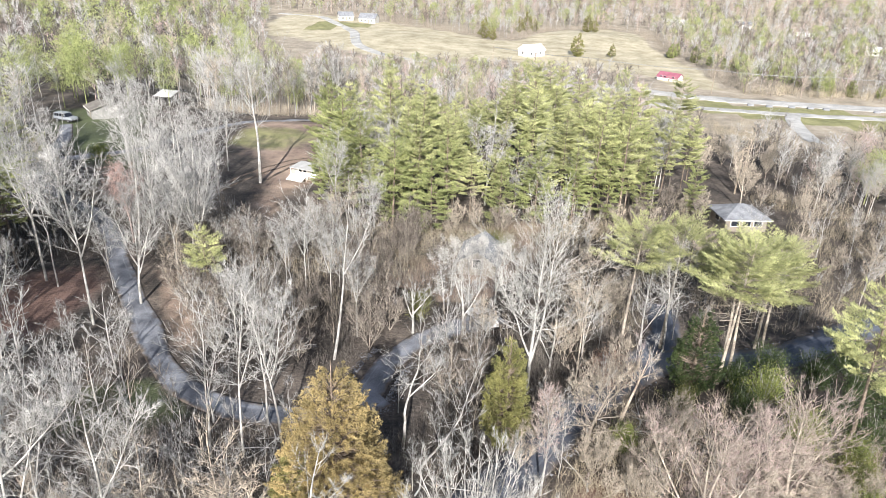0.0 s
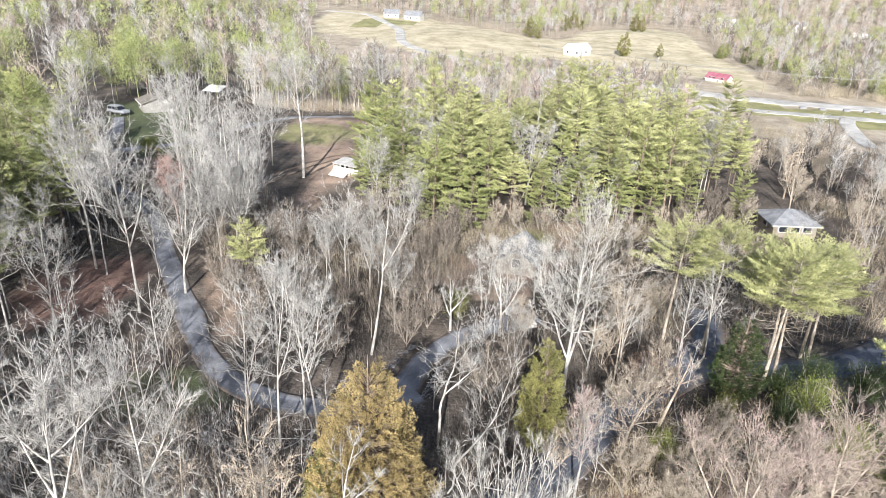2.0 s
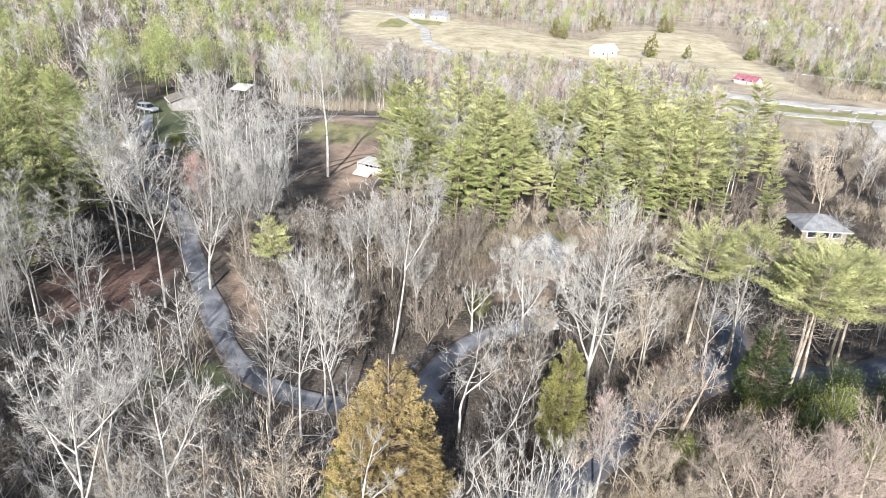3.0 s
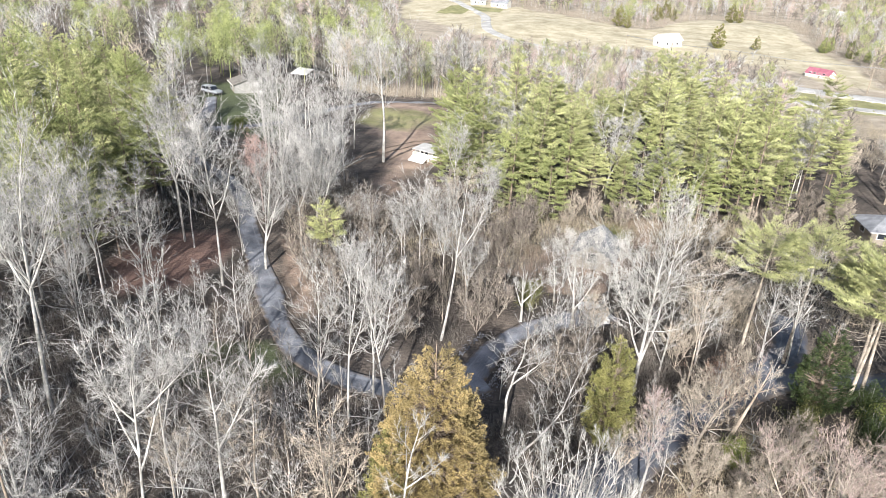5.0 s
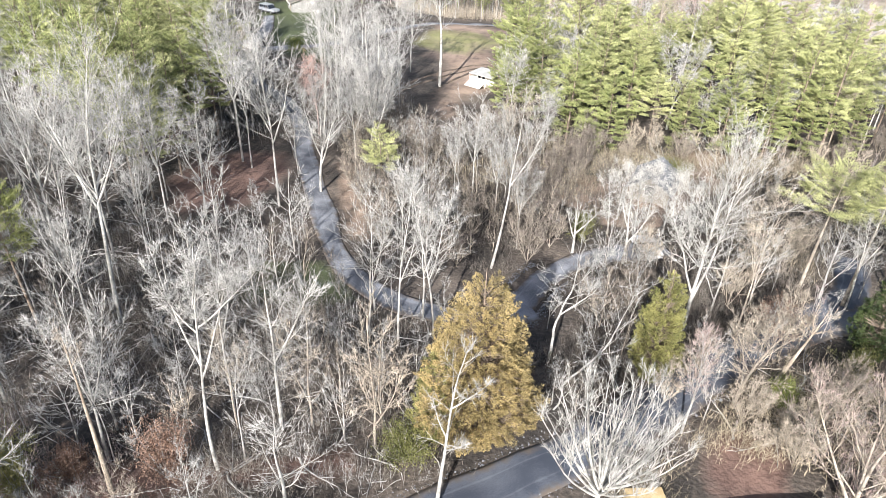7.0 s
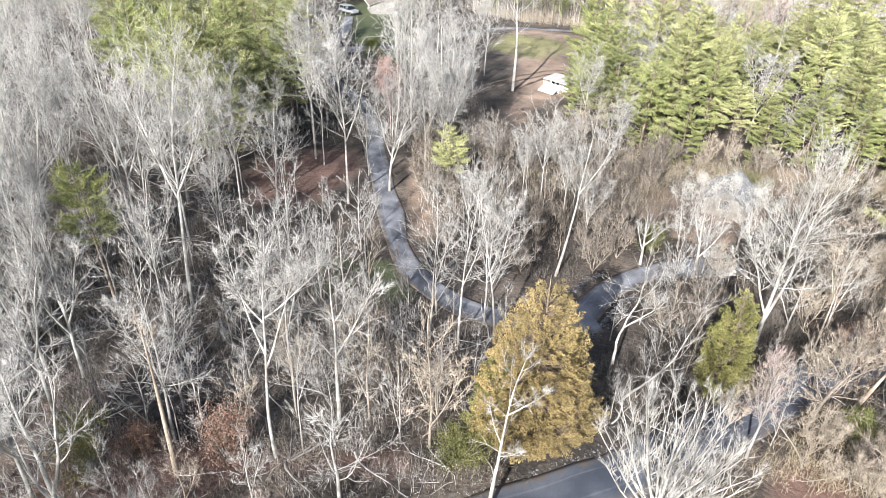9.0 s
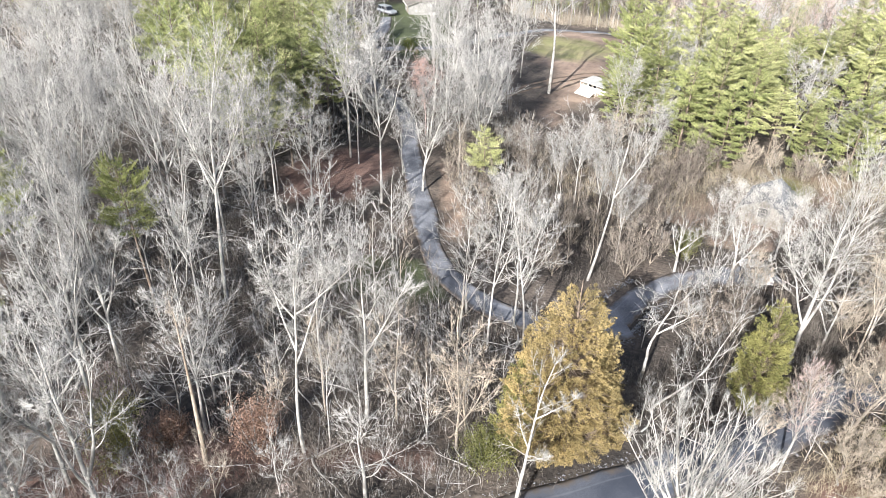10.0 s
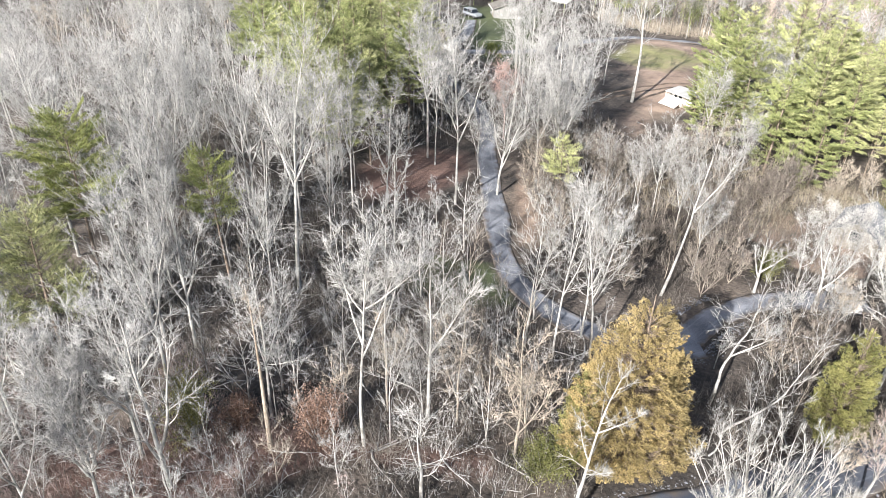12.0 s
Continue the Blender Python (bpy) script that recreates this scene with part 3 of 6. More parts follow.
def pine_meshes(seed, height, base=0.35, reach=0.17, whorl=0.62, radius=0.17, needles=NEEDLE, flat=False, clump=8, blade=(0.27, 0.052), bark=BARK_PINE, dead=0.5):
    """A pine: whorls of level boughs, each a flat frond of branchlets set with upward tufts; dead stubs below the crown."""
    rng = np.random.default_rng(seed)
    trunk, p, n = [], np.zeros(3), 10
    d = unit(np.array((rng.normal(0, 0.02), rng.normal(0, 0.02), 1)))
    for i in range(n):
        d = unit(d + rng.normal(0, 0.012, 3))
        q = p + d * height / n
        trunk.append((p, q, radius * (1 - i / n) + 0.02, radius * (1 - (i + 1) / n) + 0.02))
        p = q
    path = [s[0] for s in trunk] + [trunk[-1][1]]
    stems, c, w = [], [], []
    z, spin = height * base * 0.7, rng.uniform(0, 6.28)
    while z < height * 0.985:
        share = z / height
        k = share * n
        at = path[int(k)] * (1 - k % 1) + path[min(int(k) + 1, n)] * (k % 1)
        live = share > base
        rest = max((share - base) / (1 - base), 0)
        arms = int(rng.integers(3, 6)) if live else int(rng.integers(1, 3 if dead < 0.6 else 5))
        spin += 1.1
        for j in range(arms):
            a = spin + 2 * math.pi * (j + rng.uniform(-0.3, 0.3)) / arms
            if flat:
                long = height * reach * (0.18 + 0.9 * math.sqrt(max(0.0, 1 - rest ** 2.2))) * rng.uniform(0.6, 1.15)
            else:
                long = height * reach * ((1 - rest ** 2.3) * min(1.0, 0.6 + 1.2 * rest) + 0.12) * rng.uniform(0.55, 1.2) * (1 if live else dead)
            tilt = (0.1 + 0.55 * rest if flat else -0.08 + 0.62 * rest) + rng.normal(0, 0.2)
            way = np.array((math.cos(a) * math.cos(tilt), math.sin(a) * math.cos(tilt), math.sin(tilt)))
            bend = UP * 0.10 * long
            stems.append((at, at + way * long * 0.6, 0.035 * (1.3 - share), 0.02))
            stems.append((at + way * long * 0.6, at + way * long * 0.95 + bend, 0.02, 0.01))
            if not live:
                continue
            across = unit(np.cross(way, UP))
            for g in range(max(4, int(long / 0.2))):
                u = 0.34 + 0.66 * (g + rng.random()) / max(4, int(long / 0.2))
                root = at + way * long * u + bend * max(0, (u - 0.6) / 0.4)
                side = across * (1 if g % 2 else -1)
                lean = unit(way * 0.75 + side + UP * rng.normal(0.1, 0.1))
                span = long * (0.12 + 0.34 * (1.05 - u)) * rng.uniform(0.6, 1.2)
                for h in range(max(1, int(span / 0.2 + 0.5))):
                    spot = root + lean * span * (h + 0.6) / max(1, int(span / 0.2 + 0.5))
                    for _ in range(clump):
                        c.append(spot + rng.normal(0, 0.05, 3))
                        w.append(lean * 0.6 + way * 0.3 + UP * 0.55 + rng.normal(0, 0.4, 3))
        z += whorl * rng.uniform(0.7, 1.7)
    wood = tri_mesh("pine_trunk", *joined(tubes(trunk, 8), tubes(stems, 3)), bark)
    crown = tri_mesh("pine_crown", *blades(c, w, *blade, rng), needles)
    return wood, crown


def cedar_meshes(seed, height, width, material, lumps=420, blade=(0.13, 0.06), belly=0.25, foot=0.06, fill=100):
    """A dense cone of plume-like sprays on ascending boughs, some standing out, with hollows between them."""
    rng = np.random.default_rng(seed)
    trunk = [(np.array((0, 0, height * i / 8)), np.array((0, 0, height * (i + 1) / 8)), 0.26 * (1 - i / 8) + 0.02, 0.26 * (1 - (i + 1) / 8) + 0.02) for i in range(8)]
    c, w, stems = [], [], []
    for k in range(lumps):
        share = foot + (1 - foot) * (1 - math.sqrt(rng.random())) ** 0.9 * 0.97
        a = rng.uniform(0, 2 * math.pi)
        bulge = 1 + 0.09 * math.sin(3 * a + 9 * share) + 0.07 * math.sin(7 * a - 16 * share)
        reach = width / 2 * min(1.0, (share - foot + 0.09) / belly) * (1 - share ** 1.8) ** 0.8 * bulge * (rng.uniform(0.72, 1.06) if k % 4 else rng.uniform(0.35, 0.72))
        out = np.array((math.cos(a), math.sin(a), 0))
        spot = out * reach + UP * height * share
        stems.append((UP * height * max(share - 0.07, 0.02), spot, 0.035, 0.01))
        size = rng.uniform(0.2, 0.5)
        way = unit(out * rng.uniform(0.5, 1.0) + UP * rng.uniform(0.5, 1.1) + rng.normal(0, 0.2, 3))
        side = unit(np.cross(way, rng.normal(size=3)))
        third = np.cross(way, side)
        for _ in range(fill):
            u = rng.random() ** 0.8
            fat = 0.62 * size * math.sin(math.pi * (0.12 + 0.85 * u)) * math.sqrt(rng.random())
            b = rng.uniform(0, 6.28)
            off = side * math.cos(b) + third * math.sin(b)
            c.append(spot + way * size * (2.1 * u - 0.9) + off * fat)
            w.append(way * 0.8 + off * 0.6 + rng.normal(0, 0.3, 3))
    wood = tri_mesh("cedar_trunk", *joined(tubes(trunk, 8), tubes(stems, 3)), BARK_PINE)
    return wood, tri_mesh("cedar_crown", *blades(c, w, blade[0], blade[1], rng), material)


def leaf_cloud(points, rng, material, per=7, blade=(0.3, 0.2), spread=0.3):
    """Sprays of leaves round the points, such as the ends of twigs."""
    p = np.repeat(np.asarray(points, float), per, 0) + rng.normal(0, spread, (len(points) * per, 3))
    return tri_mesh("leaf_cloud", *blades(p, rng.normal(size=p.shape) + UP * 0.3, blade[0], blade[1], rng), material)


def bush_meshes(seed, height, width, material, stems_mat, leaves=260, blade=(0.15, 0.08)):
    """A many-stemmed bush with a leafy crown."""
    rng = np.random.default_rng(seed)
    stems, tips = [], []
    for _ in range(26):
        a, tilt = rng.uniform(0, 2 * math.pi), abs(rng.normal(0, 0.5))
        way = np.array((math.cos(a) * math.sin(tilt) * width / height, math.sin(a) * math.sin(tilt) * width / height, math.cos(tilt)))
        end = way * height * rng.uniform(0.6, 0.95)
        stems.append((rng.normal(0, 0.1, 3) * (1, 1, 0), end, 0.035, 0.01))
        tips += [end * rng.uniform(0.35, 1.0) + rng.normal(0, 0.25, 3) * (width / 3, width / 3, height / 5) for _ in range(leaves // 26)]
    tips = [t for t in tips if t[2] > 0.15]
    return tri_mesh("bush_stems", *tubes(stems, 4), stems_mat), leaf_cloud(tips, rng, material, 17, blade, 0.26)


# the tall landmark trees, each one of its own shape
def landmark(name, x, y, height, label, turn=0, bark=BARK, twig_mat=TWIG, category="tree", group="", thin=1.0, **shape):
    wood, twigs = bare_tree(shape.pop("seed"), height, **shape)
    ob = plant(name, tree_meshes(name, wood, twigs, bark, twig_mat, thin), label, category, group)
    set_down(ob, [(x, y, 1, turn)])
    return ob, twigs


landmark("sycamore", 8.0, 52.5, 17.3, "tall white-barked sycamore with forked bare limbs", seed=11, bark=BARK_WHITE, twig_mat=TWIG_WHITE, radius=0.19, clear=0.3, crook=0.02, limbs=28,
         spread=0.26, angle=0.8, rise=0.2, forks=((0.16, (0.22, 0.06, 0.97), 0.8), (0.2, (-0.42, -0.1, 0.8), 0.5)), wander=0.13)
landmark("sycamore", 2.2, 28.6, 12.3, "white-barked sycamore with a fan of rising bare limbs beside the lane", seed=12, bark=BARK_WHITE, twig_mat=TWIG_WHITE, radius=0.16, clear=0.5, limbs=7,
         spread=0.24, angle=0.5, rise=0.14, wander=0.08, twig=0.6, crook=0.018, thin=0.8,
         forks=[(0.3 + 0.015 * (k % 5), (math.sin(2.4 * k) * (0.3 + 0.06 * k), math.cos(2.4 * k) * (0.25 + 0.05 * k), 1.0), 0.66 - 0.007 * k) for k in range(25)])
landmark("dead_snag", -7.3, 27.9, 12.7, "pale dead snag with broken limb stubs beside a golden cedar", seed=13, bark=BARK_WHITE, twig_mat=TWIG_WHITE, radius=0.15, clear=0.3, limbs=13,
         spread=0.13, angle=1.0, rise=0.08, twig=0.35, thin=0.8, crook=0.016, lean=(0.09, 0.02), forks=((0.66, (0.75, 0.0, 0.7), 0.26), (0.48, (-0.6, 0.2, 0.75), 0.2), (0.4, (0.8, -0.1, 0.35), 0.14)))
landmark("spreading_tree", -22.1, 26.3, 17.6, "white-limbed bare tree with a wide crown", seed=14, twig_mat=TWIG, bark=BARK_WHITE, radius=0.14, clear=0.5, limbs=13,
         spread=0.17, angle=0.75, rise=0.14, wander=0.16, forks=((0.46, (0.3, 0.2, 0.85), 0.5), (0.52, (-0.4, 0.1, 0.8), 0.45), (0.62, (0.25, -0.3, 0.85), 0.36), (0.68, (0.8, 0.0, 0.6), 0.36), (0.58, (-0.2, 0.35, 0.9), 0.4), (0.66, (-0.55, -0.2, 0.75), 0.3)))
landmark("leaning_tree", -19.6, 30.7, 14.4, "slim bare tree whose crown leans", seed=15, twig_mat=TWIG, bark=BARK_WHITE, radius=0.15, clear=0.42, limbs=18, spread=0.24, angle=0.9, forks=((0.45, (0.5, 0.1, 0.8), 0.5),))
landmark("broken_trunk", -27.4, 22.6, 12.5, "pale stripped broken trunk with few stubs", seed=16, bark=BARK_BROKEN, twig_mat=TWIG_TAN, radius=0.2, clear=0.8, limbs=5, spread=0.08, twig=0.3, crook=0.01)
landmark("spreading_tree", -30.3, 16.5, 14.5, "white-limbed bare tree forking low", seed=17, twig_mat=TWIG, bark=BARK_WHITE, radius=0.19, clear=0.3, limbs=16, spread=0.26, angle=0.8,
         forks=((0.22, (0.4, 0.1, 0.85), 0.7), (0.3, (-0.4, 0.2, 0.85), 0.62), (0.15, (0.15, -0.35, 0.9), 0.6)))
landmark("spreading_tree", -38.3, 37.6, 22.5, "tall pale bare tree with a broad crown", seed=18, twig_mat=TWIG, bark=BARK_WHITE, radius=0.2, clear=0.45, limbs=18, spread=0.25, angle=0.75, rise=0.16,
         forks=((0.5, (0.5, 0, 0.8), 0.45), (0.47, (-0.55, 0.1, 0.8), 0.47), (0.55, (0.15, 0.5, 0.8), 0.4), (0.53, (-0.1, -0.5, 0.8), 0.42)))
landmark("pole_tree", -30.6, 107.3, 21.5, "lone pale tree with a long bare trunk in a clay yard", seed=19, bark=BARK_WHITE, twig_mat=TWIG, radius=0.28, clear=0.42, limbs=22, spread=0.27, angle=0.8, rise=0.16)
landmark("slim_tree", -10.2, 56.3, 17.0, "slim bare tree leaning over dark brush", seed=20, bark=BARK_WHITE, radius=0.15, clear=0.5, limbs=12, spread=0.22, lean=(0.13, 0.02), twig_mat=TWIG, forks=((0.55, (0.5, 0, 0.8), 0.4),))
landmark("crooked_tree", -2.7, 44.1, 10.3, "crooked white-limbed bare tree", seed=21, twig_mat=TWIG, bark=BARK_WHITE, radius=0.15, clear=0.45, limbs=10, spread=0.3, angle=1.05, crook=0.08, wander=0.2, twig=0.8, forks=((0.5, (0.7, 0, 0.5), 0.4),))
landmark("leaning_tree", -1.2, 41.6, 10.0, "half-fallen bare tree leaning far over", seed=22, bark=BARK_WHITE, radius=0.11, clear=0.35, limbs=14, spread=0.32, angle=0.9, lean=(0.62, 0.1), twig_mat=TWIG, crook=0.05, rise=0.05, twig=0.8)
landmark("low_branched_tree", -16.2, 24.7, 8.0, "low white-branched bare tree", seed=23, twig_mat=TWIG, bark=BARK_WHITE, radius=0.15, clear=0.25, limbs=14, spread=0.4, angle=1.0, wander=0.16)
landmark("spreading_tree", 17.5, 33.8, 10.5, "wide tan bare tree with reddish budding twigs", seed=24, bark=BARK_TAN, twig_mat=TWIG_RED, radius=0.18, clear=0.18, limbs=22, spread=0.36, angle=0.9, rise=0.16,
         forks=((0.15, (0.5, 0.1, 0.8), 0.75), (0.18, (-0.55, 0.2, 0.75), 0.75), (0.2, (0.1, 0.5, 0.8), 0.7)))
landmark("spreading_tree", 25.0, 38.0, 9.5, "wide bare tree with reddish budding twigs", seed=25, bark=BARK_TAN, twig_mat=TWIG_RED, radius=0.16, clear=0.2, limbs=22, spread=0.36, angle=0.9, rise=0.16, forks=((0.2, (0.55, 0.2, 0.75), 0.7), (0.2, (-0.55, 0.1, 0.75), 0.7)))
landmark("spreading_tree", 11.5, 43.2, 8.0, "vine-hung tan tree beside the lane", seed=26, bark=BARK_TAN, twig_mat=TWIG_TAN, radius=0.19, clear=0.35, limbs=16, spread=0.32, angle=0.9, lean=(0.18, 0))
landmark("slim_tree", 7.8, 39.3, 8.2, "slim bare tree with rising twigs", seed=27, bark=BARK, twig_mat=TWIG_RED, radius=0.11, clear=0.3, limbs=20, spread=0.26, angle=0.55)
landmark("dead_stub_tree", -2.9, 61.7, 5.6, "pale dead tree with stubby forked limbs", seed=28, bark=BARK_WHITE, twig_mat=TWIG_WHITE, radius=0.16, clear=0.35, limbs=6, spread=0.25, twig=0.35, forks=((0.4, (0.6, 0, 0.7), 0.6), (0.3, (-0.5, 0.2, 0.8), 0.5)))
landmark("dead_stub_tree", 2.2, 61.2, 8.0, "pale dead tree with stubby forked limbs", seed=29, bark=BARK_WHITE, twig_mat=TWIG_WHITE, radius=0.17, clear=0.4, limbs=7, spread=0.2, twig=0.35, forks=((0.3, (0.55, 0, 0.8), 0.6), (0.5, (-0.4, 0.2, 0.8), 0.45)))
landmark("broken_trunk", 15.0, 47.1, 7.3, "leaning pale trunk hung with dry vines", seed=30, bark=BARK_BROKEN, twig_mat=TWIG_TAN, radius=0.2, clear=0.5, limbs=10, spread=0.2, lean=(0.25, 0.0), twig=0.8)
for x, y, h, seed in ((-15.2, 42.9, 14.4, 61), (-12.4, 43.9, 14.8, 62), (-17.6, 42.4, 12.6, 63), (-14.0, 46.0, 12.5, 64)):
    landmark("slim_tree", x, y, h, "slim white-twigged bare tree in a close group", seed=seed, twig_mat=TWIG, bark=BARK_WHITE, radius=0.11, clear=0.34, limbs=15, spread=0.24, angle=0.85, rise=0.1, crook=0.02, wander=0.14, twig=0.75, group="close group of slim trees", forks=((0.4, (0.3, 0.1, 0.9), 0.5),))
for x, y, h, seed in ((-43.6, 26.6, 17.0, 65), (-50.5, 34.5, 21.0, 66), (-38.5, 23.0, 15.0, 67), (-36.0, 15.0, 12.5, 68), (-32.5, 13.0, 9.5, 69), (-49.0, 43.0, 22.0, 70), (-34.0, 17.2, 13.0, 71), (-35.6, 14.2, 11.5, 72), (-40.0, 27.0, 14.0, 74)):
    landmark("spreading_tree", x, y, h, "tall white-limbed bare tree with rising crown", seed=seed, twig_mat=TWIG, bark=BARK_WHITE, radius=0.16, clear=0.33, limbs=17, spread=0.26, angle=0.7, rise=0.17, group="white-limbed trees",
             forks=((0.36, (0.45, 0.1, 0.85), 0.55), (0.4, (-0.45, 0.1, 0.85), 0.52), (0.3, (0.0, -0.4, 0.85), 0.5)))

# ---- evergreens that stand out ----
golden = plant("cedar", cedar_meshes(31, 15.1, 8.4, NEEDLE_GOLD, 1900, (0.125, 0.052), 0.27, 0.1, 84), "tall golden-olive cedar with dense cone of foliage")
set_down(golden, [(-6.3, 33.5, 1.0, 20)])
green_cedar = plant("cedar", cedar_meshes(40, 10.5, 4.0, NEEDLE_OLIVE, 420, (0.14, 0.075), 0.25, 0.1, 70), "olive-green cedar grown against a golden one")
set_down(green_cedar, [(-8.8, 32.8, 0.9, 0)])
olive = plant("cedar", cedar_meshes(32, 10.8, 3.8, NEEDLE_OLIVE, 640, (0.13, 0.06), belly=0.3, fill=84), "slim olive-green cedar beside the lane")
set_down(olive, [(5.3, 44.2, 1, 0)])
dark_cedar = plant("cedar", cedar_meshes(33, 9.0, 4.8, HOLLY, 420, (0.14, 0.075), 0.3, 0.03, 60), "dark green broad evergreen in shade")
set_down(dark_cedar, [(23.0, 53.0, 1, 0)])
umbrella = plant("pine", pine_meshes(34, 15.0, 0.70, 0.285, 0.3, 0.2, NEEDLE, True, 7, (0.2, 0.05), BARK_TAN, 0.8), "flat-topped pine with pale forked trunks", group="umbrella pines")
set_down(umbrella, [(26.2, 54.8, 0.95, 0), (27.3, 55.2, 0.92, 200), (22.3, 60.4, 0.94, 70), (31.2, 57.8, 0.9, 140), (29.0, 60.5, 0.88, 230), (32.4, 61.5, 0.84, 300), (18.6, 61.6, 0.92, 20)])
edge_pine = plant("pine", pine_meshes(35, 15.0, 0.42, 0.24, 0.36, 0.18, NEEDLE, False, 6, (0.26, 0.06)), "spreading bright green pine", group="spreading pines")
set_down(edge_pine, [(34.2, 46.3, 1, 0), (39.5, 49.0, 1.1, 120), (-25.3, 66.3, 0.62, 80)])

layered_pine = plant("pine", pine_meshes(37, 18.5, 0.5, 0.235, 0.4, 0.2, NEEDLE_BRIGHT, True, 8, (0.22, 0.055)), "bright green pine with flat layered boughs", group="layered pines")
set_down(layered_pine, [(-51.5, 27.0, 0.95, 40)])
olive_pine = plant("pine", pine_meshes(41, 12.5, 0.25, 0.3, 0.42, 0.17, NEEDLE, True, 7, (0.22, 0.05)), "broad pale olive pine under taller trees", group="layered pines")
set_down(olive_pine, [(-48.6, 20.8, 1.0, 290)])
slim_pine = plant("pine", pine_meshes(38, 14.7, 0.58, 0.17, 0.3, 0.15, NEEDLE_BRIGHT, True, 9, (0.2, 0.05)), "slim bright green pine with flat layered boughs", group="layered pines")
set_down(slim_pine, [(-42.3, 33.4, 0.98, 200)])

# small evergreens and leafy bushes
# Dark bushes added under the pines and further right partly stand in for shade.
for name, x, y, h, wd, m, label in (("bush", 29.2, 51.4, 4.4, 4.6, SPRING, "rounded bright green leafy bush"), ("bush", 29.6, 45.3, 4.6, 4.0, SPRING, "bright green bush among budding trees"),
                                    ("bush", 32.5, 42.8, 4.0, 3.4, SPRING, "light green bush among budding trees"), ("bush", -2.4, 66.0, 2.6, 4.0, BRUSH_GREEN, "low green bush beside gravel"),
                                    ("bush", 15.3, 53.4, 4.6, 4.6, RUSSET, "small tree holding dry russet leaves"),
                                    ("bush", -24.6, 24.6, 6.2, 3.4, RUSSET, "young beech holding dry russet leaves"), ("bush", -10.5, 30.8, 3.6, 3.6, BRUSH_GREEN, "low olive bush under a cedar"),
                                    ("bush", 31.0, 55.6, 4.4, 4.0, HOLLY, "dark evergreen bush added to deepen the shade under pines"), ("bush", 27.6, 54.0, 3.6, 3.2, HOLLY, "dark evergreen bush added to deepen the shade under pines"), ("bush", 35.0, 54.5, 4.6, 4.2, HOLLY, "dark evergreen bush added to deepen the shade under pines"), ("bush", 39.5, 57.0, 4.0, 4.0, HOLLY, "dark evergreen bush added to deepen the shade under pines"), ("bush", 36.5, 51.0, 5.2, 4.2, HOLLY, "dark evergreen bush partly standing in for shade"), ("bush", 40.0, 45.0, 5.0, 4.5, HOLLY, "dark evergreen bush partly standing in for shade"), ("bush", 36.0, 40.0, 3.4, 3.4, HOLLY, "dark evergreen bush partly standing in for shade"), ("bush", 33.5, 47.5, 3.6, 3.6, HOLLY, "dark evergreen bush partly standing in for shade"), ("bush", 35.6, 45.4, 4.2, 4.6, HOLLY, "dark evergreen bush partly standing in for shade"), ("bush", 39.6, 50.6, 4.2, 4.6, HOLLY, "dark evergreen bush partly standing in for shade"), ("bush", 31.6, 41.2, 3.4, 3.4, BRUSH_GREEN, "olive bush among budding trees"), ("bush", 31.0, 37.5, 3.0, 3.0, SPRING, "light green bush among budding trees"),
                                    ("bush", -32.6, 20.6, 7.0, 3.6, NEEDLE_OLIVE, "olive evergreen bush under bare trees"), ("bush", -30.0, 22.6, 3.4, 2.4, RUSSET, "low bush with russet leaves"),
                                    ("bush", 15.0, 44.6, 2.6, 2.2, SPRING, "small bright green leafy bush"), ("bush", -62.0, 118.0, 2.4, 3.6, SPRING, "yellow-green bush in a yard"), ("bush", 6.5, 83.0, 3.2, 5.5, BRUSH_GREEN, "olive hedge behind a grey roof"),
                                    ("bush", 21.5, 50.2, 3.0, 2.6, BRUSH_GREEN, "olive bush beside the lane"), ("bush", 26.6, 49.5, 3.4, 3.0, HOLLY, "dark evergreen bush beside the lane")):
    set_down(plant(name, bush_meshes(int(x * 10 + y * 100) % 9973, h, wd, m, BARK, 320), label, "bush"), [(x, y, 1, 0)])

# blossoming trees round the hidden house
for x, y, h, seed in ((0.2, 66.8, 6.0, 41), (3.0, 66.6, 6.8, 42), (8.6, 67.2, 6.4, 43), (1.0, 70.6, 6.0, 45), (6.0, 69.0, 6.8, 47), (4.2, 71.2, 6.2, 48)):
    wood, twigs = bare_tree(seed, h, 0.2, 0.3, 0.12, 18, 0.7, 0.2, twig=0.8)
    rng = np.random.default_rng(seed)
    tips = [b for a, b, r in twigs if rng.random() < 0.55]
    set_down(plant("blossom_tree", (*tree_meshes("blossom_tree", wood, twigs, BARK, TWIG_WHITE), leaf_cloud(tips, rng, BLOSSOM, 10, (0.075, 0.055), 0.16)),
                   "small tree covered in white blossom", group="blossom trees"), [(x, y, 1, 0)])
wood, twigs = bare_tree(46, 11.5, 0.3, 0.28, 0.13, 24, 0.65, 0.15)
rng = np.random.default_rng(46)
set_down(plant("budding_tree", (*tree_meshes("budding_tree", wood, twigs, TWIG_RED, TWIG_PINK), leaf_cloud([b for a, b, r in twigs if rng.random() < 0.6], rng, BUDS, 8, (0.09, 0.05), 0.2)), "small tree with salmon-pink buds"), [(-40.4, 81.6, 0.8, 0)])


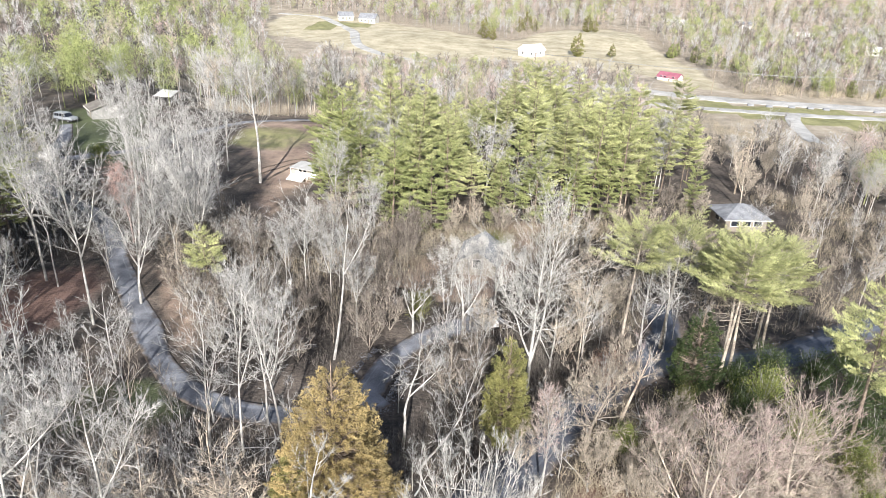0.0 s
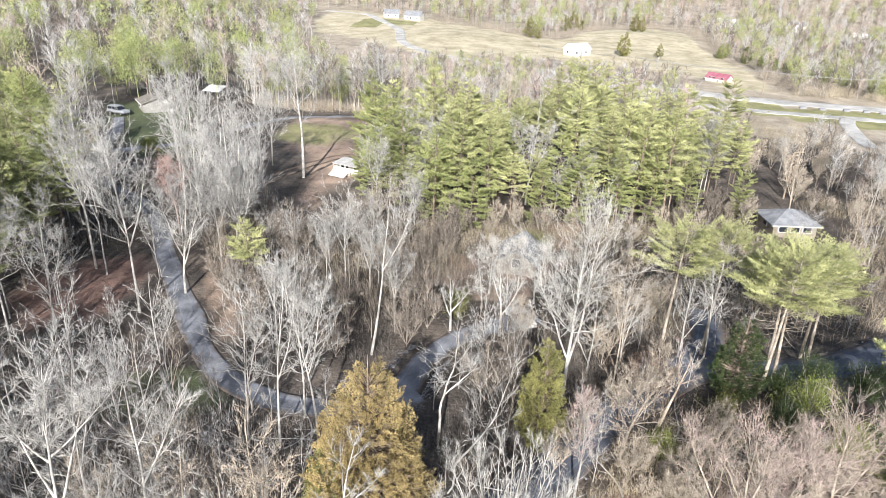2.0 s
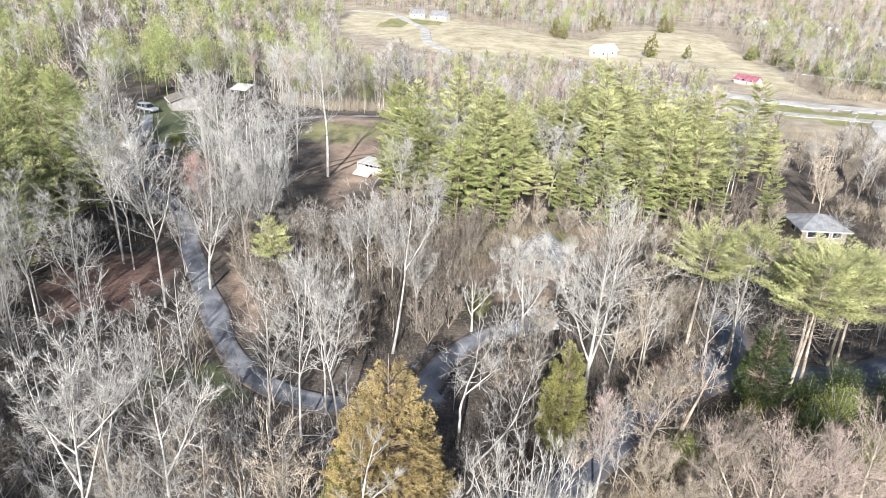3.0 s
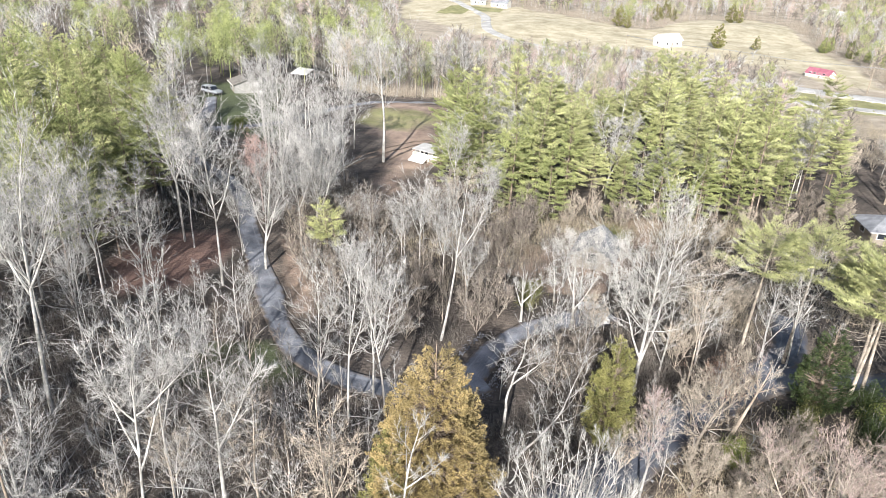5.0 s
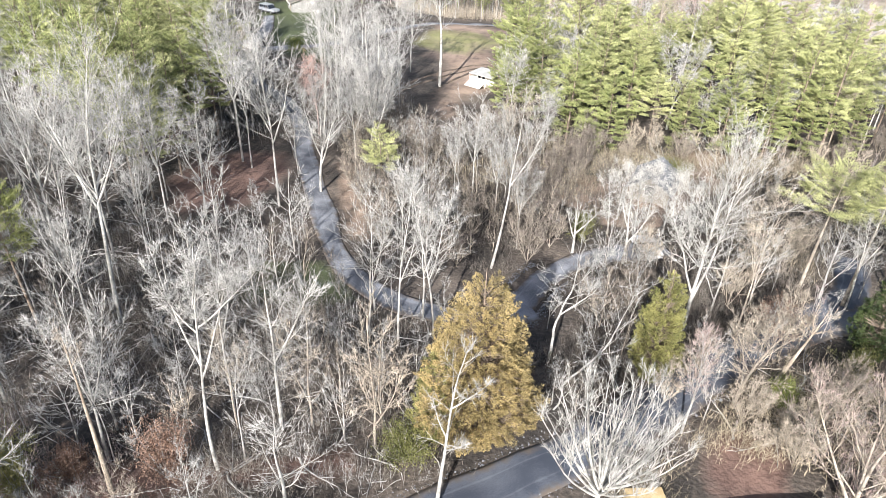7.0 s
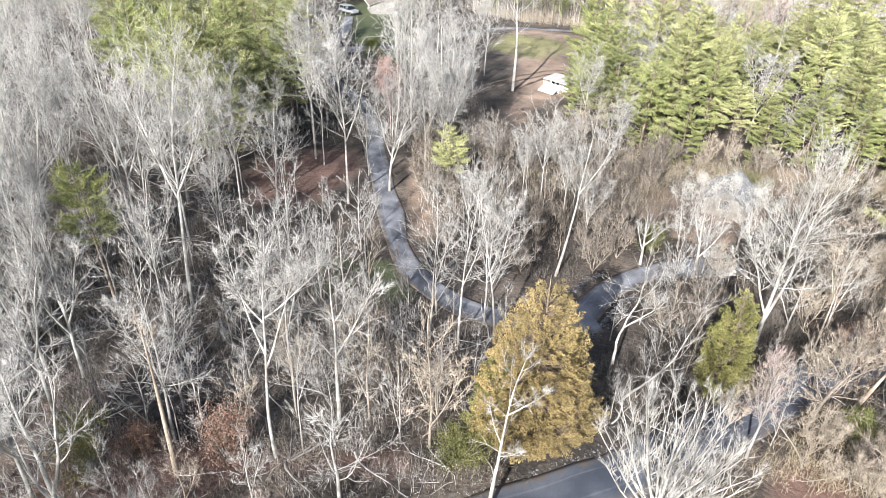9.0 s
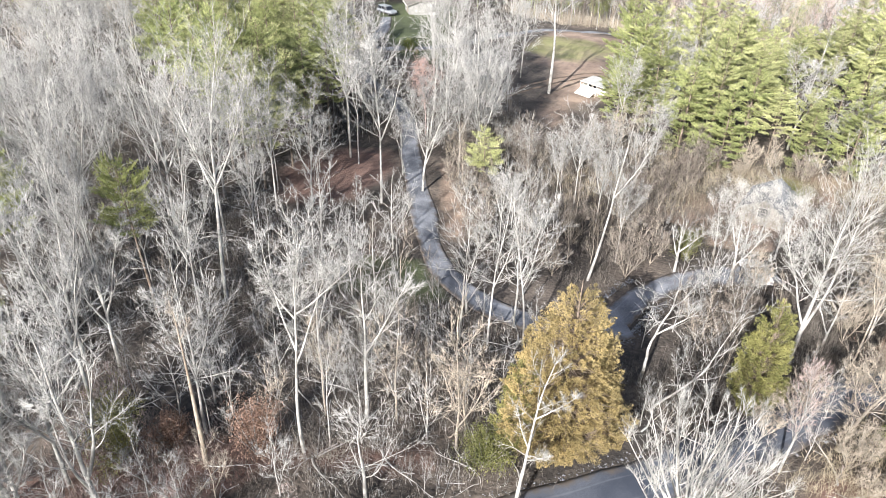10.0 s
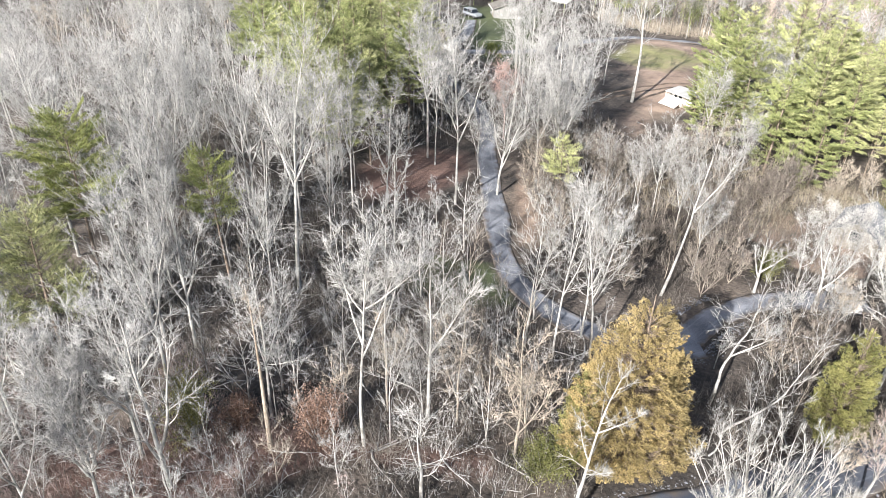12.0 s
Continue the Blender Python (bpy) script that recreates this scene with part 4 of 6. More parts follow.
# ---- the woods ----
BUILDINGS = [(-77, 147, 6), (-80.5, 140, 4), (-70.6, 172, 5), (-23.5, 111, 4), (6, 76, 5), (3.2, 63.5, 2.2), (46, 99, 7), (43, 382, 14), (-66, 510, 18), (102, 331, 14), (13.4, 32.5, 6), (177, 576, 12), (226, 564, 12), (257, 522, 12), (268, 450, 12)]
# a map of the open ground, in cells of 1.5 m: how surely no tree hides it from the camera, and where nothing can stand
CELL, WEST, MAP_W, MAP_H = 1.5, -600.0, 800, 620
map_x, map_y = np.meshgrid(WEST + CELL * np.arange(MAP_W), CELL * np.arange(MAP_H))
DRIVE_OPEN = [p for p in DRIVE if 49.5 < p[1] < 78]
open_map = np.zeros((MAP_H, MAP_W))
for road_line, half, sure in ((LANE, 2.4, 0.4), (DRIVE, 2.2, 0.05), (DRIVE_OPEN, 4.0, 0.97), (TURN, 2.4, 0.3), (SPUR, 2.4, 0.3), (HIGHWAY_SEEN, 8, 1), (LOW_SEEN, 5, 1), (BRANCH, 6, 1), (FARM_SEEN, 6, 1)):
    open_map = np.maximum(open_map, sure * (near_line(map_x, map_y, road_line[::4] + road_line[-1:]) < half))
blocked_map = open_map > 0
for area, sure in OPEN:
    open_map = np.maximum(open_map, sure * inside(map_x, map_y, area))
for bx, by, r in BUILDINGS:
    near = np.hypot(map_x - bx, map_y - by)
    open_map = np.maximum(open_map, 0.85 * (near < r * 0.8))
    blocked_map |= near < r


def cell_of(x, y):
    return np.clip((np.asarray(y) / CELL + 0.5).astype(int), 0, MAP_H - 1), np.clip(((np.asarray(x) - WEST) / CELL + 0.5).astype(int), 0, MAP_W - 1)


def blocks_view(x, y, h, rng):
    """Whether a tree of that height would stand in, or hide from the camera, the roads, yards and meadows kept in view.
    """
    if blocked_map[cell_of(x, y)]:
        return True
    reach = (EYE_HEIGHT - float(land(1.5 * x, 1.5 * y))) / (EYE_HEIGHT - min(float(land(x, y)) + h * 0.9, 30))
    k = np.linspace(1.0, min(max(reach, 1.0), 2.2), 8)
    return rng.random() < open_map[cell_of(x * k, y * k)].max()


# Clears the camera's sight lines to three pines and the budding tree.
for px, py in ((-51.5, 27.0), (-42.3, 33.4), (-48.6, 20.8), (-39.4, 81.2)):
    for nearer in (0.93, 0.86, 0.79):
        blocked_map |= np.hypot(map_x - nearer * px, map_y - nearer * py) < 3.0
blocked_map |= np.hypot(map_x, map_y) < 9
taken = [(ob.matrix_basis.translation.x, ob.matrix_basis.translation.y) for ob in scene.objects if ob.parent is None and ob.type == "EMPTY"]


def sow(area, count, gap, heights, rng, tries=40):
    """Places in a polygon, kept apart by gap, off the open ground and the camera's sight lines to it: rows of x, y,
    height.
    """
    xs, ys = [p[0] for p in area], [p[1] for p in area]
    out = []
    for _ in range(count * tries):
        if len(out) >= count:
            break
        x, y = rng.uniform(min(xs), max(xs)), rng.uniform(min(ys), max(ys))
        if not inside(x, y, area):
            continue
        h = rng.uniform(*heights)
        if any((x - a) ** 2 + (y - b) ** 2 < gap * gap for a, b in taken):
            continue
        if blocks_view(x, y, h, rng):
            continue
        taken.append((x, y))
        out.append((x, y, h))
    return out


rng = np.random.default_rng(7)
# pine grove
GROVE = [(-20, 109), (-12, 97), (-6, 92), (14, 94), (28, 97), (37, 103), (42, 116), (43, 132), (20, 138), (0, 134), (-16, 128)]
grove = sow(GROVE, 114, 2.8, (10.5, 20.0), rng)
kinds = [plant("pine", pine_meshes(50 + k, 18, base, reach, whorl, 0.15, needles), label, group="pine grove") for k, (base, reach, whorl, needles, label) in enumerate((
    (0.3, 0.175, 0.56, NEEDLE, "tall yellow-green pine in a dense grove"), (0.42, 0.2, 0.58, NEEDLE, "tall yellow-green pine with high crown"), (0.24, 0.18, 0.55, NEEDLE_DEEP, "tall deep green pine in a dense grove"),
    (0.3, 0.18, 0.55, NEEDLE, "slim yellow-green pine in a dense grove"), (0.42, 0.24, 0.54, NEEDLE, "long-trunked pine with a rounded crown")))]
for k, ob in enumerate(kinds):
    set_down(ob, [(x, y, h / 18, rng.uniform(0, 360)) for x, y, h in grove[k::5]])
skirted = plant("pine", pine_meshes(57, 14, 0.07, 0.24, 0.5, 0.14, NEEDLE_DEEP), "deep green pine leafy to the ground", group="skirted pines")
set_down(skirted, [(-7.5, 91.0, 1.0, 0), (-2.0, 88.5, 0.8, 60), (-12.5, 98.0, 1.05, 120), (-16.5, 106, 1.1, 200), (-5.0, 95.5, 1.1, 310), (-20.6, 106.8, 0.55, 150), (-19, 112, 1.1, 75), (7.5, 92.0, 0.7, 10), (13, 94, 0.85, 190), (24, 97, 0.9, 80), (-21, 119, 1.15, 45), (-17.5, 98.5, 0.7, 100), (19, 96, 0.7, 30), (30, 99.5, 0.65, 160), (38, 101.5, 0.6, 280)])

# pines in the left woods
LEFT_PINES = [(-52, 55), (-47, 60), (-50, 74), (-62, 96), (-76, 104), (-86, 96), (-80, 74), (-64, 58)]
some = [(-49.5, 57.6, 17), (-53.5, 64, 18), (-57, 66, 19), (-60, 74, 19)] + sow(LEFT_PINES, 26, 3.2, (16, 21), rng) + sow([(-62, 84), (-66, 100), (-78, 118), (-100, 128), (-112, 112), (-92, 88)], 26, 3.4, (14, 19), rng)
left_kind = [plant("pine", pine_meshes(60 + k, 18, 0.32, 0.185, 0.45, 0.16, (NEEDLE, NEEDLE_DEEP)[k], clump=5, blade=(0.28, 0.07)), "tall green pine among bare hardwoods", group="woodland pines") for k in range(2)]
for k, ob in enumerate(left_kind):
    set_down(ob, [(x, y, h / 18, rng.uniform(0, 360)) for x, y, h in some[k::2]])

# bare hardwoods: seven forms, set down through the woods
FORMS = []
for k, (h, clear, spread, limbs, angle, bark, tw, label) in enumerate((
        (19, 0.46, 0.22, 15, 0.70, BARK, TWIG, "tall slim grey bare hardwood"),
        (18, 0.40, 0.25, 14, 0.75, BARK_WHITE, TWIG, "tall pale bare hardwood with fine twigs"),
        (20, 0.48, 0.20, 16, 0.65, BARK, TWIG, "tall grey bare hardwood with a narrow crown"),
        (17, 0.36, 0.26, 14, 0.80, BARK_WHITE, TWIG, "pale bare hardwood with a rounded crown"),
        (18, 0.42, 0.24, 15, 0.70, BARK_TAN, TWIG_TAN, "tan bare hardwood with fine twigs"),
        (16, 0.34, 0.26, 14, 0.75, BARK_WHITE, TWIG, "grey bare hardwood with spreading limbs"),
        (15, 0.20, 0.27, 14, 0.78, BARK_WHITE, TWIG, "broad pale bare tree with rising feathery limbs"))):
    split = [(clear + 0.03 * j, (0.45 * math.cos(2.1 * j + k), 0.45 * math.sin(2.1 * j + k), 0.85), 0.52 - 0.04 * j) for j in range((1, 3, 0, 3, 2, 3, 4)[k])]
    wood, twigs = bare_tree(70 + k, h, clear, spread, 0.145, limbs * 1.15, angle * 1.12, 0.1, split, twig=0.85, wander=0.14, crook=0.02)
    FORMS.append((plant("hardwood_tree", tree_meshes("hardwood_tree", wood, twigs, bark, tw), label, group="bare hardwoods"), h, []))
SMALL = []
for k, (h, clear, spread, limbs, angle, bark, tw, label) in enumerate((
        (9, 0.25, 0.22, 11, 0.7, BARK, TWIG, "small grey bare understorey tree"), (8, 0.2, 0.24, 11, 0.75, BARK_TAN, TWIG_TAN, "small tan bare understorey tree"),
        (8.5, 0.2, 0.24, 11, 0.65, BARK, TWIG_RED, "small bare tree with reddish buds"), (7, 0.15, 0.27, 10, 0.8, BARK_WHITE, TWIG, "small pale many-branched bare tree"), (8, 0.2, 0.25, 11, 0.75, BARK_TAN, TWIG_BROWN, "small brown bare thicket tree"),
        (6, 0.15, 0.30, 12, 0.7, BARK_TAN, TWIG_BROWN, "round many-stemmed brown bare shrub"), (6, 0.15, 0.30, 12, 0.7, BARK_TAN, TWIG_TAN, "round many-stemmed tan bare shrub"))):
    split = [(0.04, (0.55 * math.cos(1.26 * j), 0.55 * math.sin(1.26 * j), 0.8), 0.8 - 0.05 * j) for j in range(5)] if k > 4 else [(clear, (0.4, 0.2, 0.85), 0.6)]
    wood, twigs = bare_tree(80 + k, h, clear, spread, 0.05 if k > 4 else 0.085, limbs, angle, 0.16, split, wander=0.13, twig=0.8 if k > 4 else 0.75)
    kind = "shrub" if k > 4 else "understorey_tree"
    SMALL.append((plant(kind, tree_meshes(kind, wood, twigs, bark, tw), label, "shrub" if k > 4 else "tree", group="bare shrubs" if k > 4 else "understorey trees"), h, []))

# stems of the near woods, placed to fit the camera's view, (x, y, height, form)
for x, y, h, k in ((12.6, 53.6, 12.5, 4), (18.3, 54.4, 9.5, 2), (22.4, 59.8, 11.6, 3), (-22.6, 29.8, 12, 4), (-24.9, 27.6, 15, 2), (-23.2, 30.6, 15.5, 0), (-20.6, 27.4, 12, 0), (-28.8, 24.7, 14, 2), (-40.9, 37.7, 16, 2), (-46.0, 26.2, 14, 2), (-29.2, 24.6, 14, 5), (-19.0, 28.8, 10, 0), (-41.2, 55.2, 15.2, 5), (-45.4, 69.9, 19, 1), (-43.4, 68.6, 18, 0), (-35.6, 60.8, 18, 1),
                   (-37.0, 68.4, 13, 3), (-44.5, 60.5, 15, 2), (-48.0, 58.0, 16, 0), (-41.0, 58.5, 13, 2), (-46.5, 64.5, 15, 2), (-31.0, 72.1, 17.3, 5), (-30.4, 75.7, 17.3, 6), (-32.8, 65.7, 15, 6), (-28.5, 73.5, 16, 6), (-34.0, 80.0, 15, 6), (-31.5, 84.0, 13, 6)):
    FORMS[k][2].append((x, y, h))
    taken.append((x, y))
for x, y, h, k in ((-27.4, 49.6, 7, 0), (-29.6, 52.6, 8, 3), (-31.6, 48.2, 7.5, 0), (-33.8, 52.4, 8.5, 0), (-25.8, 47.2, 6, 4), (-36.2, 49.6, 8, 3), (-34.6, 55.2, 6.5, 0), (-30.2, 56.0, 7.5, 0), (8.5, 44.6, 5, 6), (10.6, 46.0, 6, 0), (12.4, 48.6, 6.5, 6), (14.2, 50.6, 6, 0), (16.2, 52.2, 6.5, 6), (17.6, 53.0, 5.5, 2), (19.6, 54.6, 6, 0), (6.6, 42.2, 4.5, 6), (4.4, 38.6, 4, 0), (3.8, 61.4, 4.6, 4), (5.2, 62.0, 5.0, 0), (4.4, 60.9, 5.2, 6), (3.0, 62.4, 4.6, 3), (10.5, 55.8, 7.5, 3), (12.0, 57.0, 7, 6), (14.0, 58.2, 7.5, 3), (16.0, 60.0, 7, 0), (20.4, 61.0, 8, 3), (24.0, 62.0, 8, 0), (-17.8, 31.8, 9.5, 1), (-12.8, 31.3, 9.5, 1), (-8.5, 67.6, 7.2, 0), (-0.5, 57.0, 6.0, 0), (1.6, 59.0, 5.5, 0), (3.6, 60.4, 5.0, 0), (2.6, 57.8, 5.2, 4), (5.4, 61.0, 5.6, 0), (0.4, 60.2, 4.6, 4), (6.6, 59.0, 5.0, 4),
                   (48.7, 83.0, 10.6, 0), (48.9, 72.1, 10.0, 0), (46.8, 104, 10.5, 1), (-3.4, 48.4, 6.4, 0), (-16.6, 45.2, 6.6, 0), (-12.0, 45.4, 6.4, 0), (-18.6, 46.2, 6.0, 3), (-10.4, 44.2, 6.2, 0), (-20.8, 45.0, 6.5, 0), (-22.4, 47.2, 6.0, 4), (-8.2, 45.0, 5.6, 4), (3.0, 58.6, 5.2, 4), (4.8, 59.6, 5.0, 0), (-12.7, 32.6, 7.4, 1), (-14.6, 37.6, 7.0, 0), (-18.4, 38.8, 7.0, 0), (-16.8, 34.4, 6.4, 4), (-12.2, 38.8, 6.4, 0), (-1.4, 51.8, 6.0, 0), (0.4, 55.0, 6.2, 3), (-6.6, 45.3, 6.0, 0), (9.4, 41.2, 6.6, 0), (12.2, 45.4, 6.4, 2), (6.4, 36.6, 5.4, 0), (14.6, 49.2, 6.4, 4), (-28.6, 26.8, 6.2, 3), (-27.4, 25.2, 5.5, 0), (-30.6, 27.2, 6.2, 3), (-26.4, 29.4, 6.0, 0), (-31.4, 24.6, 6.0, 3), (-25.2, 27.0, 5.0, 1), (-21.3, 22.6, 4.6, 3), (-24.6, 20.4, 5.0, 1), (-19.5, 21.4, 5.2, 2)):
    SMALL[k][2].append((x, y, h))
    taken.append((x, y))

# bare trees among the pines
for x, y, h, k in ((1, 95, 11, 4), (10, 96, 12, 3), (20, 99, 12, 5), (28, 102, 13, 4), (-8, 100, 13, 1), (-15, 112, 14, 5), (36, 112, 13, 1), (4, 92, 8, 4), (-4, 97, 13, 3), (6, 101, 15, 6), (14, 97, 12, 5), (24, 104, 14, 3), (-12, 108, 15, 6), (34, 108, 13, 5), (16, 116, 16, 3), (-10, 90, 10, 5)):
    FORMS[k][2].append((x, y, h))
# trees round the upper yards
for x, y, h, k in ((-51.9, 110.4, 18.4, 3), (-66.5, 141.5, 12.5, 2), (-63.5, 136, 14, 2), (-54.7, 113.2, 15.2, 1), (-36.5, 87.8, 18.0, 5), (-39.5, 86.4, 15.8, 6), (-37.7, 98.1, 17.5, 3), (-36.4, 103.7, 15.3, 1), (-37.5, 112.7, 16.0, 5), (-55.3, 86.5, 16.4, 1),
                   (-52.6, 89.0, 12.5, 6), (-54.9, 80.6, 13.5, 1), (-50.8, 120.9, 9.5, 3), (-36.2, 160.5, 13.5, 0), (-26.0, 160.0, 14.6, 1), (-41.7, 164.6, 14.0, 2), (-44, 94, 15, 1), (-41.5, 106, 15.5, 5), (-46, 103, 14.5, 1),
                   (-32.5, 165, 14, 0), (-21, 158, 14, 2), (-45.5, 162, 13.5, 4), (-49.5, 156, 13, 1)):
    FORMS[k][2].append((x, y, h))
    taken.append((x, y))

WOODS = [
    ([(-29, 19), (-31, 30), (-36, 42), (-42, 54), (-52, 55), (-64, 58), (-80, 48), (-76, 22), (-56, 6), (-36, 6), (-29, 12)], 60, 3.2, (13, 20), True),
    ([(-70, 50), (-64, 58), (-78, 74), (-86, 96), (-110, 100), (-120, 60), (-90, 40)], 66, 3.8, (14, 21), True),
    ([(-50, 76), (-41, 78), (-34, 80), (-28, 92), (-44, 100), (-62, 104), (-72, 112), (-64, 98), (-52, 84)], 24, 3.6, (12, 17), True),
    ([(-28, 62), (-22, 54), (-14, 50), (-8, 58), (-8, 82), (-16, 94), (-28, 92), (-32, 78)], 22, 3.4, (8, 13), True),
    # Unseen trees behind and below the camera, added to shade the near woods.
    ([(-70, -34), (24, -34), (26, 6), (6, 12), (-18, 8), (-34, 2), (-60, 8)], 46, 4.0, (14, 19), True),
    ([(-7, 50), (6, 56), (-2, 58), (-9, 55)], 5, 2.2, (7, 9.5), True),
    ([(42, 98), (58, 98), (82, 118), (78, 150), (48, 142), (45, 118)], 16, 3.6, (6, 10), True),
    ([(26, 62), (40, 66), (60, 74), (76, 92), (66, 112), (58, 112), (50, 96), (36, 82)], 24, 3.4, (8, 12), True),
]
for area, count, gap, heights, tall in WOODS:
    for x, y, h in sow(area, count, gap, heights, rng):
        FORMS[int(rng.choice((1, 3, 3, 5, 2) if x < -36 and y < 56 else (4, 4, 0, 5) if x > 25 else (0, 1, 2, 3, 4, 5)))][2].append((x, y, h))
UNDER = [
    ([(-22, 12), (-24, 20), (-31, 26), (-42, 30), (-54, 22), (-42, 2), (-28, 2)], 32, 2.0, (4, 8)),
    ([(-24, 22), (-8, 28), (-12, 40), (-20, 46), (-34, 52), (-52, 54), (-64, 40), (-40, 10), (-28, 12)], 40, 2.0, (3, 6.5)),
    ([(-30, 60), (-20, 50), (-4, 52), (-4, 84), (-20, 96), (-34, 78)], 84, 2.1, (3.6, 7.5)),
    ([(-2, 36), (3, 42), (10, 50), (4, 61), (-4, 55), (-6, 42)], 22, 1.8, (3.5, 6)),
    ([(10, 40), (16, 36), (22, 32), (33, 36), (33, 43), (27, 47), (18, 48)], 70, 1.5, (2.6, 5)),
    ([(42, 98), (58, 98), (82, 118), (78, 150), (48, 142), (45, 118)], 48, 2.6, (3, 6)),
    ([(-8, 86), (10, 88), (30, 93), (42, 97), (44, 104), (24, 98), (4, 93), (-8, 91)], 34, 2.0, (2.5, 5.0)),
    ([(12, 62), (26, 62), (60, 70), (72, 92), (50, 92), (20, 90)], 50, 2.2, (3, 6.0)),
]
for (area, count, gap, heights), mix in zip(UNDER, ((0, 0, 2, 2, 1, 3), (0, 0, 4, 3), (4, 5, 5, 5, 4, 0), (0, 0, 4, 5), (2, 2, 6, 6, 6, 0), (6, 6, 1, 5, 2), (5, 6, 4, 2), (0, 1, 4, 6))):
    for x, y, h in sow(area, count, gap, heights, rng):
        SMALL[int(rng.choice(mix))][2].append((x, y, h))
for ob, h0, places in FORMS + SMALL:
    set_down(ob, [(x, y, h / h0, rng.uniform(0, 360)) for x, y, h in places])


# ---- far woods, brush and stones: one object a kind ----
def far_bare(seed, n=60, thick=1.0):
    """A far leafless tree: a slim stem, rising limbs and thin side shoots."""
    r = np.random.default_rng(seed)
    segs = [((0, 0, 0), (r.normal(0, 0.03), r.normal(0, 0.03), 0.92), 0.0075)]
    for _ in range(n):
        z = r.uniform(0.3, 0.82)
        a, tilt = r.uniform(0, 2 * math.pi), r.uniform(0.3, 1.0)
        long = (0.40 - 0.5 * (z - 0.5) ** 2 - 0.22 * z) * r.uniform(0.7, 1.25)
        end = np.array((math.cos(a) * math.sin(tilt), math.sin(a) * math.sin(tilt), math.cos(tilt))) * long
        segs.append(((0, 0, z), (*end[:2], z + end[2]), 0.0042 * thick))
        for _ in range(3):
            mid = end * r.uniform(0.3, 0.85)
            e2 = mid + unit(end + r.normal(0, long * 0.5, 3)) * long * r.uniform(0.35, 0.6)
            segs.append(((*mid[:2], z + mid[2]), (*e2[:2], z + e2[2]), 0.0032 * thick))
    return spikes(segs)


def far_pine(seed, n=480, leaf=0.05):
    """A far pine: a rounded crown of soft tufts over a bare foot."""
    r = np.random.default_rng(seed)
    c, w = [], []
    for _ in range(n // 6):
        z = 0.35 + 0.6 * r.random()
        a = r.uniform(0, 2 * math.pi)
        out = np.array((math.cos(a), math.sin(a), 0))
        tuft = out * math.sin(math.pi * (0.12 + 0.86 * (z - 0.35) / 0.65) ** 0.9) * 0.27 * r.uniform(0.45, 1) + UP * z
        for _ in range(6):
            c.append(tuft + r.normal(0, 0.035, 3))
            w.append(out * 0.6 + UP * 0.3 + r.normal(0, 0.6, 3))
    return joined(blades(c, w, leaf, leaf * 0.5, r), spikes([((0, 0, 0), (0, 0, 0.9), 0.01)]))


def far_places(area, count, heights, rng, gap=0.0, check=True):
    xs, ys = [p[0] for p in area], [p[1] for p in area]
    out = []
    for _ in range(count * 6):
        if len(out) >= count:
            break
        x, y = rng.uniform(min(xs), max(xs)), rng.uniform(min(ys), max(ys))
        h = rng.uniform(*heights)
        if inside(x, y, area) and not (check and blocks_view(x, y, h, rng)):
            out.append((x, y, float(land(x, y)) - 0.1, rng.uniform(0, 6.28), h, rng.uniform(0.9, 1.1)))
    return out


rng = np.random.default_rng(21)
FAR = [([(-90, 100), (-60, 158), (-74, 176), (-50, 165), (-62, 260), (-115, 445), (-130, 520), (-160, 620), (-400, 640), (-330, 300), (-160, 90), (-115, 70)], 2600, (11, 16)),
       ([(-20, 160), (54, 140), (78, 150), (95, 190), (118, 232), (95, 258), (90, 296), (92, 342), (60, 352), (26, 368), (-34, 360), (-66, 385), (-60, 250), (-48, 168)], 1300, (8, 13)),
       ([(-24, 162), (-58, 162), (-72, 180), (-52, 194), (-26, 180)], 90, (12, 16)),
       ([(56, 112), (72, 98), (100, 112), (150, 160), (160, 235), (135, 232), (120, 205), (108, 196), (100, 172), (80, 150), (62, 150)], 210, (7, 11)),
       ([(126, 300), (164, 295), (300, 287), (420, 420), (300, 520), (160, 560), (140, 518), (127, 440), (127, 392), (131, 366)], 2300, (7, 15)),
       ([(-150, 590), (-90, 552), (-52, 526), (-13, 501), (16, 460), (40, 450), (63, 506), (90, 533), (119, 547), (140, 520), (170, 560), (420, 430), (520, 560), (330, 760), (-160, 760), (-330, 680)], 4300, (8, 17))]
bare_sets, pine_sets = [[], [], [], []], []
for (area, count, heights), share in zip(FAR, (0.19, 0.06, 0.05, 0.06, 0.12, 0.08)):
    spots = far_places(area, count, heights, rng)
    for s in spots:
        if rng.random() < share:
            pine_sets.append(s)
        else:
            bare_sets[int(rng.choice([0, 0, 0, 1, 2, 3, 3, 3]))].append(s)
for k, (spots, m, label) in enumerate(zip(bare_sets, (TWIG, TWIG_TAN, TWIG_RED, TWIG_BROWN), ("far woods of grey bare trees", "far woods of tan bare trees", "far woods of reddish budding trees", "far woods of brown bare trees"))):
    near = [p for p in spots if math.hypot(p[0], p[1]) < 260]
    beyond = [p for p in spots if math.hypot(p[0], p[1]) >= 260]
    fine, coarse = [far_bare(90 + 3 * k + j, 26) for j in range(3)], [far_bare(90 + 3 * k + j, 11, 1.8) for j in range(3)]
    tagged(new("far_woods", tri_mesh("far_woods", *joined(*[scattered(fine[j], near[j::3]) for j in range(3)], *[scattered(coarse[j], beyond[j::3]) for j in range(3)]), m)), label, "woods", kind="stuff")
near = [p for p in pine_sets if math.hypot(p[0], p[1]) < 240]
beyond = [p for p in pine_sets if math.hypot(p[0], p[1]) >= 240]
